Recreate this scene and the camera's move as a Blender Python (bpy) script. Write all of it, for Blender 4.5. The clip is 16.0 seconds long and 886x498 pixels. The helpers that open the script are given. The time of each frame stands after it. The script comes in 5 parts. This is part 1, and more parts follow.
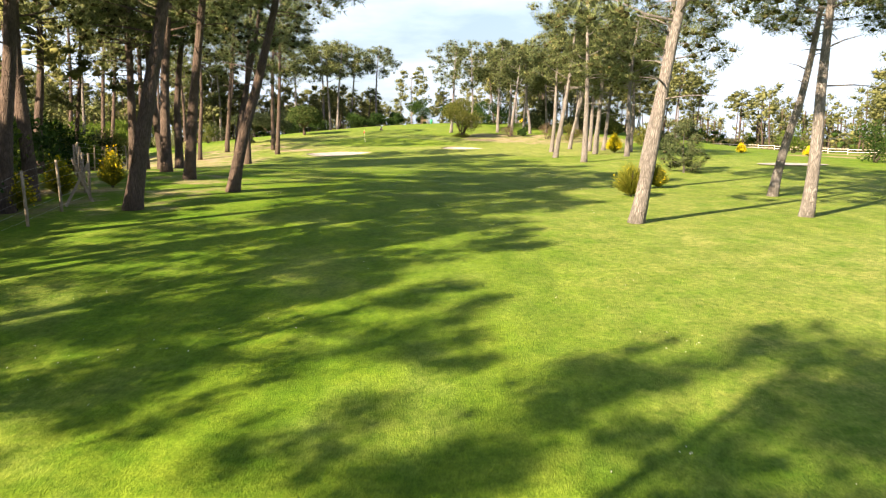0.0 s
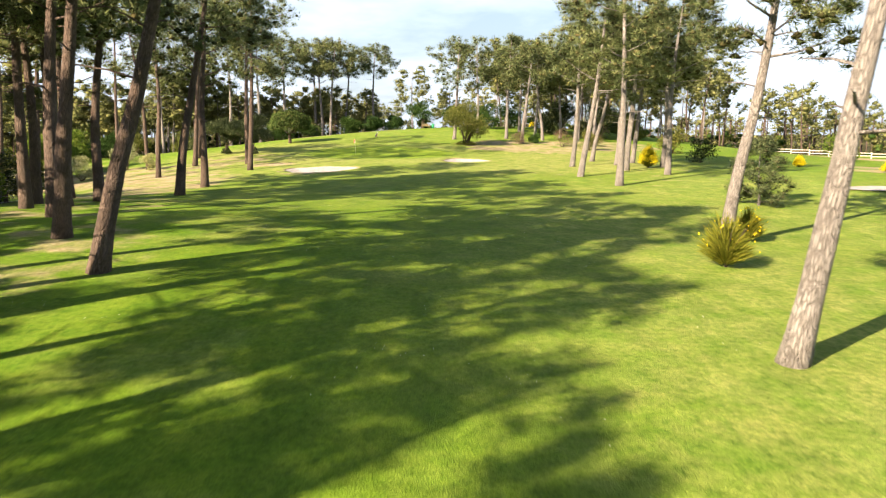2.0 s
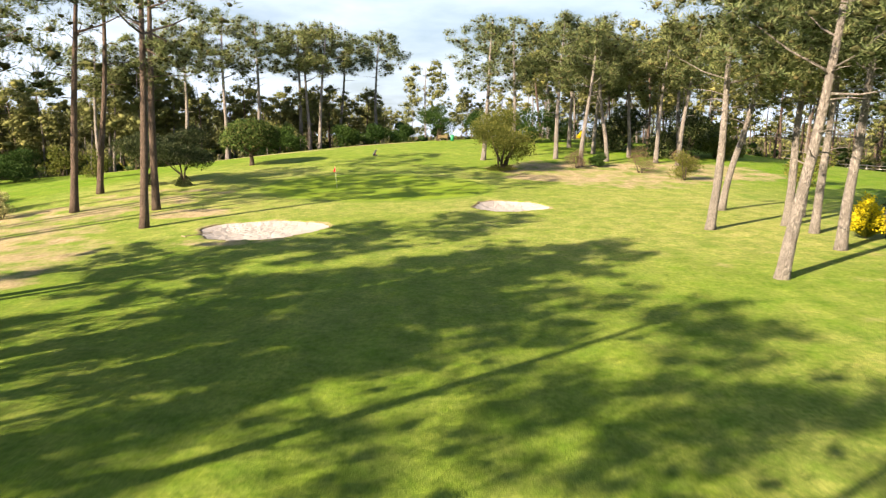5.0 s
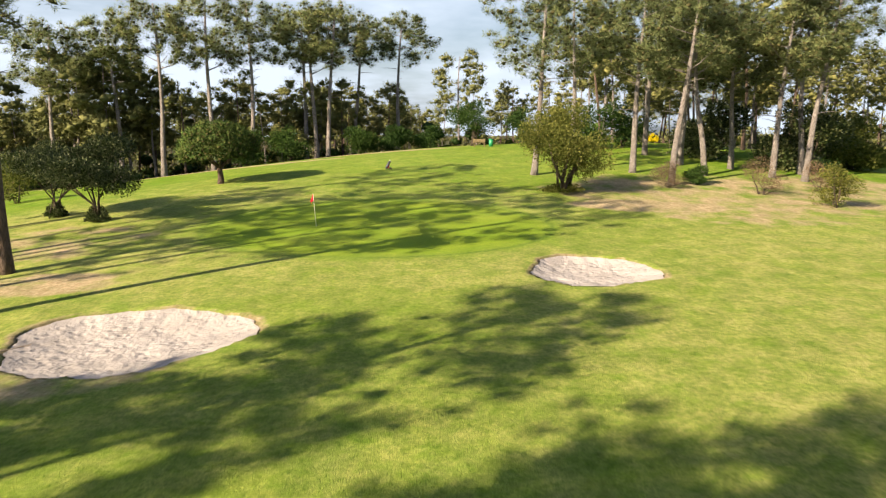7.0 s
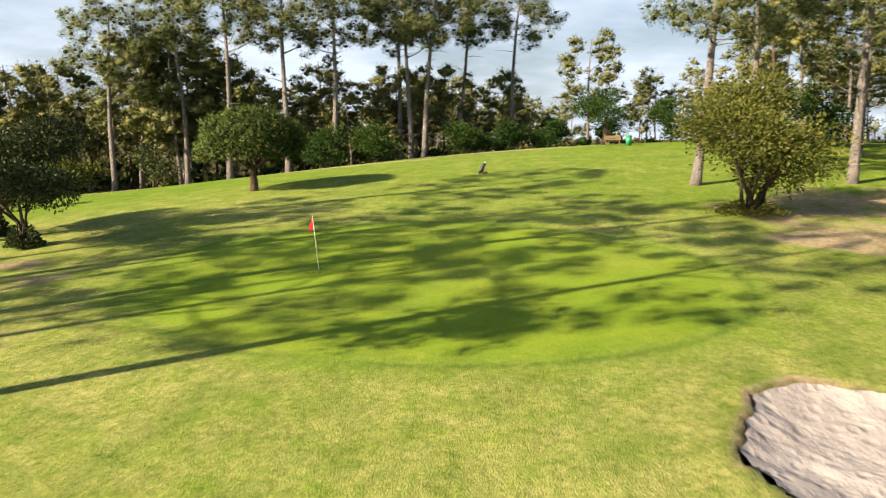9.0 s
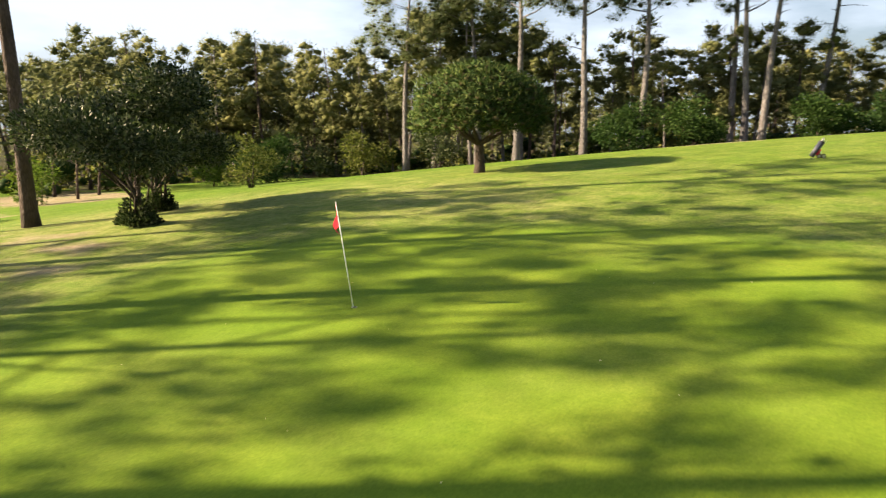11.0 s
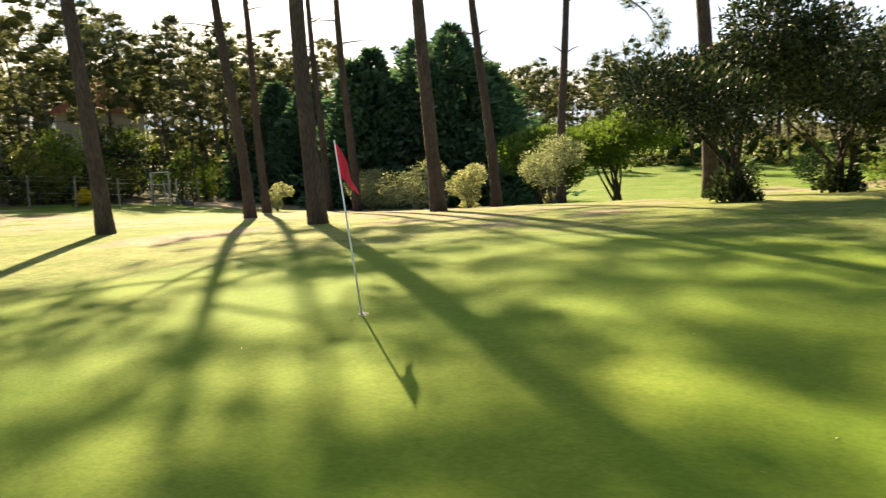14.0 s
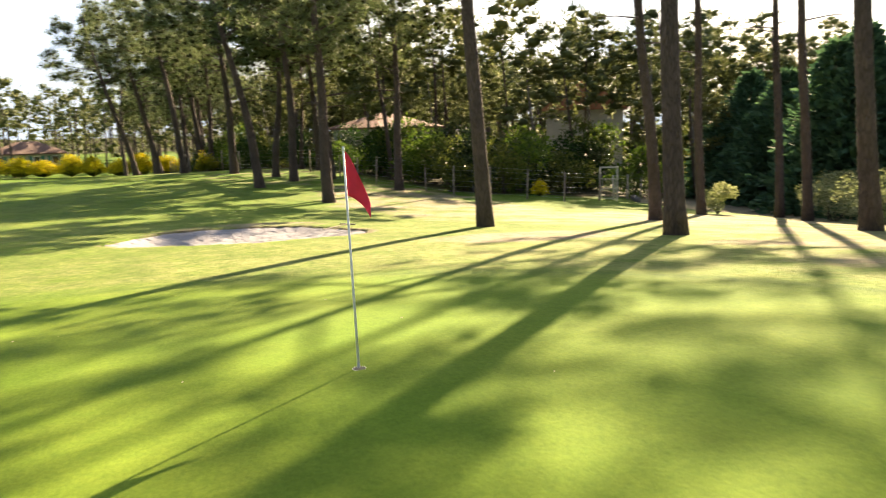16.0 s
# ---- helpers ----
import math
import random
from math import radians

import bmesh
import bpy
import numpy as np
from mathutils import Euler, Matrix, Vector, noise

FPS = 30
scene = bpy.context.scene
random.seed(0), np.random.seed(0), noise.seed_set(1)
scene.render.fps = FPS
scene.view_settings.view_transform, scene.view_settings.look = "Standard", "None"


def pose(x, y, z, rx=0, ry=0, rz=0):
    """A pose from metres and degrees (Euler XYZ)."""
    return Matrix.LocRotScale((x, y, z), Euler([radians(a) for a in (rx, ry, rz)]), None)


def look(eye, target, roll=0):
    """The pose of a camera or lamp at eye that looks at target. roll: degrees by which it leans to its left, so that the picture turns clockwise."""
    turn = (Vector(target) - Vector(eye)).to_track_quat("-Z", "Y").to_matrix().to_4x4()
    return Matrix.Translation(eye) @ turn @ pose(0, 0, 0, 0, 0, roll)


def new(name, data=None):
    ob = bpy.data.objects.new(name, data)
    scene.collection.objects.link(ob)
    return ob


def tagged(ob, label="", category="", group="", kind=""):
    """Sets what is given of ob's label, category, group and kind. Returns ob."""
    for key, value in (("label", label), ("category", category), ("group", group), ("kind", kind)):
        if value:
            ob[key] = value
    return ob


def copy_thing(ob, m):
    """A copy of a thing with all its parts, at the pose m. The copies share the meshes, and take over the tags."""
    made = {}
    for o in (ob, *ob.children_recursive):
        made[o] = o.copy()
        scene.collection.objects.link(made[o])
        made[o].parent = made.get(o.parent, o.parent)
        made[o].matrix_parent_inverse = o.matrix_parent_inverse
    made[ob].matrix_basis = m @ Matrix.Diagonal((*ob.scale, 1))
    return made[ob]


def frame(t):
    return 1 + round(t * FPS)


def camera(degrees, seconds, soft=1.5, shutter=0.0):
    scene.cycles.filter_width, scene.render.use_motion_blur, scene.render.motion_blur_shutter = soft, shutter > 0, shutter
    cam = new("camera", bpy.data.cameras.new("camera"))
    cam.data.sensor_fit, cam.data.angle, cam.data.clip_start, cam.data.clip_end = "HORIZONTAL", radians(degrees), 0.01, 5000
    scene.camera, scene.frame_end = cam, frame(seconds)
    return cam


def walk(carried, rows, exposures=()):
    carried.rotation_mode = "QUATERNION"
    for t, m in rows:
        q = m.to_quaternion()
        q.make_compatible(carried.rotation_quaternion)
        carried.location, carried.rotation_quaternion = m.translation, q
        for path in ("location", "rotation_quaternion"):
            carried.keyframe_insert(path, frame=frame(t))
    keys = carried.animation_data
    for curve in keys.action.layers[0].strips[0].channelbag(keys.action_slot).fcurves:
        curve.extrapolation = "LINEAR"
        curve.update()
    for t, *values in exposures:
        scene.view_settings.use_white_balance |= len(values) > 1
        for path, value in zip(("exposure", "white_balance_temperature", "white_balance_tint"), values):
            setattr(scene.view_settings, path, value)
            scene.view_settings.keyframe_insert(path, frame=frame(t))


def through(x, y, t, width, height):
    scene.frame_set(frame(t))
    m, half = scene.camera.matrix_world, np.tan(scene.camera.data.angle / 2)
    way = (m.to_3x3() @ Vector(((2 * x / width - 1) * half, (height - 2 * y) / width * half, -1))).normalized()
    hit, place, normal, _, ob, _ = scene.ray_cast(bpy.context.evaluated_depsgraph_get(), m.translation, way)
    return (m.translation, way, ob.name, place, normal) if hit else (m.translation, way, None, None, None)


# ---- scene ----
cam = camera(64.2, 16.0, soft=1.2, shutter=0.25)
PATH = [
    (0, (0.017, 0.009, 0.637), (0.017, 9.886, -0.928), 0.08),
    (0.5, (0.156, 1.783, 0.904), (0.168, 11.660, -0.658), -0.05),
    (1, (0.241, 4.345, 1.188), (0.261, 14.220, -0.383), -0.06),
    (1.5, (0.288, 7.554, 1.526), (0.279, 17.427, -0.064), -0.11),
    (2, (0.349, 11.312, 1.846), (0.274, 21.184, 0.255), -0.21),
    (2.5, (0.186, 15.371, 2.139), (0.021, 25.243, 0.553), -0.23),
    (3, (0.087, 19.794, 2.507), (-0.188, 29.663, 0.914), -0.13),
    (3.5, (-0.089, 24.394, 2.679), (-0.390, 34.265, 1.110), -0.05),
    (4, (-0.419, 29.146, 2.887), (-0.699, 39.018, 1.319), 0.09),
    (4.2, (-0.736, 31.011, 3.018), (-0.968, 40.884, 1.449), 0.08),
    (6.3, (-0.896, 50.461, 4.114), (-1.363, 60.319, 2.503), -0.37),
    (6.5, (-0.956, 52.183, 4.123), (-1.477, 62.039, 2.515), -0.41),
    (7, (-1.250, 56.244, 4.086), (-2.031, 66.084, 2.483), -0.36),
    (7.5, (-1.437, 59.939, 4.049), (-2.519, 69.752, 2.454), -0.25),
    (8, (-1.568, 63.651, 3.954), (-2.954, 73.425, 2.360), -0.16),
    (8.2, (-1.589, 65.141, 3.897), (-3.119, 74.895, 2.312), -0.19),
    (10.3, (-1.709, 78.386, 2.626), (-6.973, 86.745, 1.071), 0.03),
    (10.5, (-1.729, 79.289, 2.578), (-7.447, 87.340, 1.001), 0.07),
    (11, (-2.014, 81.600, 2.400), (-8.799, 88.766, 0.786), 0.06),
    (11.5, (-2.404, 83.778, 2.200), (-10.250, 89.758, 0.568), -0.08),
    (12, (-2.701, 85.702, 2.074), (-11.541, 90.078, 0.434), -0.22),
    (12.5, (-3.142, 87.460, 1.886), (-12.767, 89.618, 0.242), -0.17),
    (13, (-3.491, 88.887, 1.756), (-13.346, 88.585, 0.086), -0.24),
    (13.5, (-3.996, 90.080, 1.637), (-13.473, 87.371, -0.052), -0.40),
    (14, (-4.551, 91.057, 1.592), (-13.356, 86.634, -0.116), -0.66),
    (14.5, (-5.257, 91.831, 1.579), (-13.215, 86.025, -0.141), -0.82),
    (15, (-6.195, 92.245, 1.576), (-13.096, 85.215, -0.141), -1.01),
    (15.5, (-7.260, 92.311, 1.587), (-12.853, 84.198, -0.115), -1.10),
    (16, (-8.255, 92.233, 1.594), (-12.192, 83.194, -0.081), -1.31),
]
walk(cam, [(t, look(eye, target, roll)) for t, eye, target, roll in PATH], exposures=((0.0, 2.36), (4.0, 2.34), (7.0, 1.95), (8.5, 1.93), (11.0, 2.08), (12.5, 2.0), (14.0, 2.15), (15.0, 2.34), (16.0, 2.45)))

# ---- light ----
SUN_AZ = radians(43.7)          # the way the shadows fall, from +x towards +y
SUN_EL = radians(28.0)
sun_dir = Vector((-math.cos(SUN_AZ) * math.cos(SUN_EL), -math.sin(SUN_AZ) * math.cos(SUN_EL), math.sin(SUN_EL)))
sun_data = bpy.data.lights.new("sun", "SUN")
sun_data.energy, sun_data.angle, sun_data.color = 5.0, radians(0.55), (1.0, 0.76, 0.48)
sun = new("sun", sun_data)
sun.matrix_world = look(sun_dir * 100, (0, 0, 0))

world = bpy.data.worlds.new("sky")
scene.world = world
world.use_nodes = True
wn, wl = world.node_tree.nodes, world.node_tree.links
wn.clear()
w_out = wn.new("ShaderNodeOutputWorld")
w_bg = wn.new("ShaderNodeBackground")
w_bg.inputs["Strength"].default_value = 0.038
w_sky = wn.new("ShaderNodeTexSky")
w_sky.sky_type, w_sky.sun_disc = "NISHITA", False
w_sky.sun_elevation, w_sky.sun_rotation = SUN_EL, math.atan2(sun_dir.x, sun_dir.y)
w_sky.air_density, w_sky.dust_density, w_sky.ozone_density = 1.0, 3.0, 1.2
w_co = wn.new("ShaderNodeTexCoord")
w_sep = wn.new("ShaderNodeSeparateXYZ")
w_lift = wn.new("ShaderNodeMath")
w_lift.operation, w_lift.inputs[1].default_value = "ADD", 0.16
w_div = wn.new("ShaderNodeVectorMath")
w_div.operation = "DIVIDE"
w_comb = wn.new("ShaderNodeCombineXYZ")
w_noise = wn.new("ShaderNodeTexNoise")
w_noise.inputs["Scale"].default_value, w_noise.inputs["Detail"].default_value = 0.62, 7.0
w_noise.inputs["Roughness"].default_value = 0.55
w_ramp = wn.new("ShaderNodeValToRGB")
w_ramp.color_ramp.elements[0].position, w_ramp.color_ramp.elements[1].position = 0.38, 0.56
w_ramp.color_ramp.elements[0].color = (0.26, 0.26, 0.26, 1)          # thin haze between the clouds
w_mix = wn.new("ShaderNodeMix")
w_mix.data_type = "RGBA"
w_mix.inputs["B"].default_value = (6.2, 7.0, 8.1, 1)
wl.new(w_co.outputs["Generated"], w_sep.inputs["Vector"])
wl.new(w_sep.outputs["Z"], w_lift.inputs[0])
for axis in ("X", "Y", "Z"):
    wl.new(w_lift.outputs[0], w_comb.inputs[axis])
wl.new(w_co.outputs["Generated"], w_div.inputs[0])
wl.new(w_comb.outputs["Vector"], w_div.inputs[1])
wl.new(w_div.outputs["Vector"], w_noise.inputs["Vector"])
wl.new(w_noise.outputs["Fac"], w_ramp.inputs["Fac"])
w_thin = wn.new("ShaderNodeMapRange")          # the cloud thins out towards the zenith
w_thin.inputs["From Min"].default_value, w_thin.inputs["From Max"].default_value = 0.22, 0.62
w_thin.inputs["To Min"].default_value, w_thin.inputs["To Max"].default_value = 1.0, 0.12
w_cover = wn.new("ShaderNodeMath")
w_cover.operation = "MULTIPLY"
wl.new(w_sep.outputs["Z"], w_thin.inputs["Value"])
wl.new(w_ramp.outputs["Color"], w_cover.inputs[0])
wl.new(w_thin.outputs["Result"], w_cover.inputs[1])
wl.new(w_cover.outputs[0], w_mix.inputs["Factor"])
wl.new(w_sky.outputs["Color"], w_mix.inputs["A"])
wl.new(w_mix.outputs["Result"], w_bg.inputs["Color"])
wl.new(w_bg.outputs["Background"], w_out.inputs["Surface"])


# ---- materials ----
class Nodes:
    """A short way to write node materials."""

    def __init__(self, name):
        self.mat = bpy.data.materials.new(name)
        self.mat.use_nodes = True
        self.tree = self.mat.node_tree
        self.bsdf = self.tree.nodes["Principled BSDF"]
        self.out = self.tree.nodes["Material Output"]

    def add(self, kind, **values):
        node = self.tree.nodes.new(kind)
        for key, value in values.items():
            node.inputs[key.replace("_", " ")].default_value = value
        return node

    def link(self, a, b):
        self.tree.links.new(a, b)

    def noise(self, scale, detail=4.0, vector=None, rough=0.55):
        node = self.add("ShaderNodeTexNoise", Scale=scale, Detail=detail, Roughness=rough)
        if vector is not None:
            self.link(vector, node.inputs["Vector"])
        return node.outputs["Fac"]

    def ramp(self, fac, *stops):
        node = self.add("ShaderNodeValToRGB")
        el = node.color_ramp.elements
        while len(el) < len(stops):
            el.new(0.5)
        for e, (at, colour) in zip(el, stops):
            e.position = at
            e.color = (*colour, 1) if len(colour) == 3 else colour
        self.link(fac, node.inputs["Fac"])
        return node.outputs["Color"]

    def mix(self, fac, a, b, blend="MIX"):
        node = self.add("ShaderNodeMix")
        node.data_type, node.blend_type = "RGBA", blend
        for socket, value in ((node.inputs["Factor"], fac), (node.inputs["A"], a), (node.inputs["B"], b)):
            if isinstance(value, (int, float)):
                socket.default_value = value
            elif isinstance(value, tuple):
                socket.default_value = (*value, 1)
            else:
                self.link(value, socket)
        return node.outputs["Result"]

    def math(self, op, a, b=0.0):
        node = self.add("ShaderNodeMath")
        node.operation = op
        for socket, value in zip(node.inputs, (a, b)):
            if isinstance(value, (int, float)):
                socket.default_value = value
            else:
                self.link(value, socket)
        return node.outputs[0]

    def bump(self, fac, strength=0.5, distance=0.02):
        node = self.add("ShaderNodeBump", Strength=strength, Distance=distance)
        self.link(fac, node.inputs["Height"])
        self.link(node.outputs["Normal"], self.bsdf.inputs["Normal"])

    def place(self, scale=(1, 1, 1)):
        co = self.add("ShaderNodeTexCoord")
        m = self.add("ShaderNodeMapping", Scale=scale)
        self.link(co.outputs["Object"], m.inputs["Vector"])
        return m.outputs["Vector"]

    def done(self, colour, rough=0.8, metal=0.0):
        if isinstance(colour, tuple):
            self.bsdf.inputs["Base Color"].default_value = (*colour, 1)
        else:
            self.link(colour, self.bsdf.inputs["Base Color"])
        self.bsdf.inputs["Roughness"].default_value = rough
        self.bsdf.inputs["Metallic"].default_value = metal
        return self.mat


def foliage(name, dark, mid, light, rough=0.6, through=0.3, gloss=0.07):
    """Leaves or needles: each blade a little different, some light passing through."""
    n = Nodes(name)
    geo = n.add("ShaderNodeNewGeometry")
    info = n.add("ShaderNodeObjectInfo")
    blade = n.ramp(geo.outputs["Random Per Island"], (0.0, dark), (0.5, mid), (1.0, light))
    patch = n.ramp(n.noise(0.7, 3, n.place()), (0.3, (0.72, 0.75, 0.7)), (0.7, (1.2, 1.15, 1.1)))
    tone = n.ramp(info.outputs["Random"], (0.0, (0.80, 0.86, 0.90)), (1.0, (1.14, 1.10, 1.0)))
    colour = n.mix(1.0, n.mix(1.0, blade, patch, "MULTIPLY"), tone, "MULTIPLY")
    n.done(colour, rough)
    n.bsdf.inputs["Specular IOR Level"].default_value = gloss
    back = n.add("ShaderNodeBsdfTranslucent")
    n.link(n.mix(1.0, colour, (1.10, 1.20, 0.85), "MULTIPLY"), back.inputs["Color"])
    both = n.add("ShaderNodeMixShader", Fac=through)
    n.link(n.bsdf.outputs["BSDF"], both.inputs[1])
    n.link(back.outputs["BSDF"], both.inputs[2])
    n.link(both.outputs["Shader"], n.out.inputs["Surface"])
    return n.mat


def bark(name, low, high, crack):
    """Thick bark in long upright plates with dark furrows between them."""
    n = Nodes(name)
    v = n.place((9.0, 9.0, 1.5))
    warp = n.add("ShaderNodeVectorMath")
    warp.operation = "ADD"
    n.link(v, warp.inputs[0])
    n.link(n.mix(1.0, (0.9, 0.9, 0.9), n.noise(1.1, 5, v), "MULTIPLY"), warp.inputs[1])
    plates = n.add("ShaderNodeTexVoronoi", Scale=2.3)
    plates.feature = "DISTANCE_TO_EDGE"
    n.link(warp.outputs["Vector"], plates.inputs["Vector"])
    edge = n.ramp(plates.outputs["Distance"], (0.0, (0.10, 0.10, 0.10)), (0.20, (1, 1, 1)))
    grain = n.noise(9.0, 6, n.place((3, 3, 1)), 0.7)
    wide = n.noise(0.9, 3, n.place())
    base = n.mix(n.ramp(wide, (0.35, (0, 0, 0)), (0.65, (1, 1, 1))), low, high)
    base = n.mix(n.math("MULTIPLY", grain, 0.55), base, tuple(c * 0.62 for c in high))
    lichen = n.ramp(n.noise(1.3, 6, n.place((1.5, 1.5, 0.5)), 0.7), (0.56, (0, 0, 0)), (0.74, (1, 1, 1)))
    base = n.mix(n.math("MULTIPLY", lichen, 0.35), base, tuple(min(0.5, c * 1.5) for c in high))
    colour = n.mix(n.math("ADD", n.math("MULTIPLY", edge, 0.72), 0.28), crack, base)
    n.bump(n.math("ADD", edge, n.math("MULTIPLY", grain, 0.5)), 0.9, 0.05)
    return n.done(colour, 0.9)


def plain(name, colour, rough=0.6, metal=0.0, vary=0.15, scale=4.0):
    """A painted or moulded surface with a little dirt and unevenness."""
    n = Nodes(name)
    f = n.noise(scale, 5, n.place())
    fine = n.noise(scale * 14, 3, n.place())
    a, b = tuple(c * (1 - vary) for c in colour), tuple(min(1.0, c * (1 + vary)) for c in colour)
    c = n.mix(n.ramp(f, (0.35, (0, 0, 0)), (0.65, (1, 1, 1))), a, b)
    n.bump(fine, 0.15, 0.004)
    return n.done(c, rough, metal)


def ground_material():
    n = Nodes("grass_ground")
    zone = n.add("ShaderNodeAttribute")
    zone.attribute_name = "zone"
    split = n.add("ShaderNodeSeparateColor")
    n.link(zone.outputs["Color"], split.inputs["Color"])
    green, mown, dirt = split.outputs[0], split.outputs[1], split.outputs[2]
    v = n.place()
    broad = n.noise(0.09, 4, v)
    mid = n.noise(0.55, 5, v, 0.6)
    tuft = n.noise(5.0, 5, v, 0.65)
    blade = n.noise(38.0, 4, n.place((1.0, 0.6, 1.0)), 0.7)
    clump = n.noise(1.9, 5, v, 0.62)
    rough_c = n.mix(n.ramp(mid, (0.36, (0, 0, 0)), (0.66, (1, 1, 1))), (0.105, 0.204, 0.014), (0.190, 0.250, 0.038))
    rough_c = n.mix(n.ramp(tuft, (0.44, (0, 0, 0)), (0.68, (0.8, 0.8, 0.8))), rough_c, (0.062, 0.155, 0.009))
    mown_c = n.mix(n.ramp(mid, (0.3, (0, 0, 0)), (0.7, (1, 1, 1))), (0.106, 0.200, 0.013), (0.160, 0.232, 0.021))
    mown_c = n.mix(n.ramp(clump, (0.45, (0, 0, 0)), (0.68, (0.75, 0.75, 0.75))), mown_c, (0.084, 0.180, 0.010))
    mown_c = n.mix(n.ramp(tuft, (0.50, (0, 0, 0)), (0.72, (0.7, 0.7, 0.7))), mown_c, (0.074, 0.160, 0.006))
    green_c = n.mix(n.ramp(mid, (0.3, (0, 0, 0)), (0.7, (1, 1, 1))), (0.126, 0.202, 0.016), (0.170, 0.226, 0.022))
    green_c = n.mix(n.ramp(n.noise(16.0, 4, v, 0.6), (0.42, (0, 0, 0)), (0.66, (0.48, 0.48, 0.48))), green_c, (0.106, 0.180, 0.014))
    dry = n.ramp(n.noise(0.23, 4, v, 0.6), (0.50, (0, 0, 0)), (0.70, (1, 1, 1)))
    lanes = n.add("ShaderNodeTexWave", Scale=0.155, Distortion=0.25, Detail=1.0)
    n.link(n.place((1.0, 0.02, 0.0)), lanes.inputs["Vector"])
    stripe = n.ramp(lanes.outputs["Fac"], (0.38, (0.86, 0.90, 0.86)), (0.62, (1.10, 1.06, 1.06)))
    mown_c = n.mix(1.0, mown_c, stripe, "MULTIPLY")
    grass = n.mix(mown, rough_c, mown_c)
    worn_zone = n.add("ShaderNodeAttribute")
    worn_zone.attribute_name = "parched"
    parched = n.math("MULTIPLY", worn_zone.outputs["Fac"], n.ramp(n.noise(1.1, 5, v, 0.65), (0.30, (0.25, 0.25, 0.25)), (0.62, (1, 1, 1))))
    straw = n.mix(n.ramp(tuft, (0.40, (0, 0, 0)), (0.65, (1, 1, 1))), (0.330, 0.322, 0.138), (0.218, 0.255, 0.076))
    grass = n.mix(n.math("MAXIMUM", n.math("MULTIPLY", dry, 0.45), parched), grass, straw)
    grass = n.mix(n.math("MULTIPLY", green, 0.72), grass, green_c)
    grass = n.mix(n.ramp(broad, (0.35, (0, 0, 0)), (0.7, (0.45, 0.45, 0.45))), grass, (0.104, 0.184, 0.010))
    edge = n.add("ShaderNodeAttribute")
    edge.attribute_name = "rim_line"
    collar = n.math("MULTIPLY", edge.outputs["Fac"], 0.75)
    grass = n.mix(collar, grass, (0.070, 0.130, 0.020))
    earth = n.mix(n.ramp(tuft, (0.35, (0, 0, 0)), (0.65, (1, 1, 1))), (0.290, 0.235, 0.160), (0.420, 0.360, 0.275))
    earth = n.mix(n.ramp(blade, (0.45, (0, 0, 0)), (0.7, (0.7, 0.7, 0.7))), earth, (0.130, 0.090, 0.045))
    # woods floor, far darker than the open earth; also drawn along the bunker lips
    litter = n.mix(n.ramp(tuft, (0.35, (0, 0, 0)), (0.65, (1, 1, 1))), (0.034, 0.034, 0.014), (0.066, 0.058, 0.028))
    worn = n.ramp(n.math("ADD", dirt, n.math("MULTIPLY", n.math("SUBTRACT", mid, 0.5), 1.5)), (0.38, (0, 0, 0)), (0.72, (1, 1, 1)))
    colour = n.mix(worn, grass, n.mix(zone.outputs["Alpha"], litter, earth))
    mottle = n.ramp(n.noise(8.5, 6, n.place((1.0, 0.7, 1.0)), 0.72), (0.34, (0.66, 0.72, 0.62)), (0.52, (1.0, 1.0, 1.0)), (0.70, (1.24, 1.17, 1.25)))
    patchy = n.ramp(n.noise(1.4, 5, n.place((1.0, 0.55, 1.0)), 0.62), (0.32, (0.76, 0.80, 0.72)), (0.66, (1.16, 1.12, 1.15)))
    worked = n.mix(1.0, n.mix(1.0, colour, mottle, "MULTIPLY"), patchy, "MULTIPLY")
    colour = n.mix(n.math("SUBTRACT", 1.0, n.math("MULTIPLY", green, 0.62)), colour, worked)
    fleck = n.math("MULTIPLY", n.ramp(blade, (0.3, (0.8, 0.8, 0.8)), (0.62, (0, 0, 0))), n.math("SUBTRACT", 1.0, n.math("MULTIPLY", green, 0.45)))
    colour = n.mix(fleck, colour, n.mix(1.0, colour, (0.40, 0.48, 0.35), "MULTIPLY"))
    tall = n.math("SUBTRACT", 1.0, n.math("MULTIPLY", green, 0.9))
    n.bump(n.math("MULTIPLY", n.math("ADD", n.math("MULTIPLY", tuft, 1.2), blade), tall), 0.65, 0.05)
    n.bsdf.inputs["Specular IOR Level"].default_value = 0.10
    return n.done(colour, 0.9)


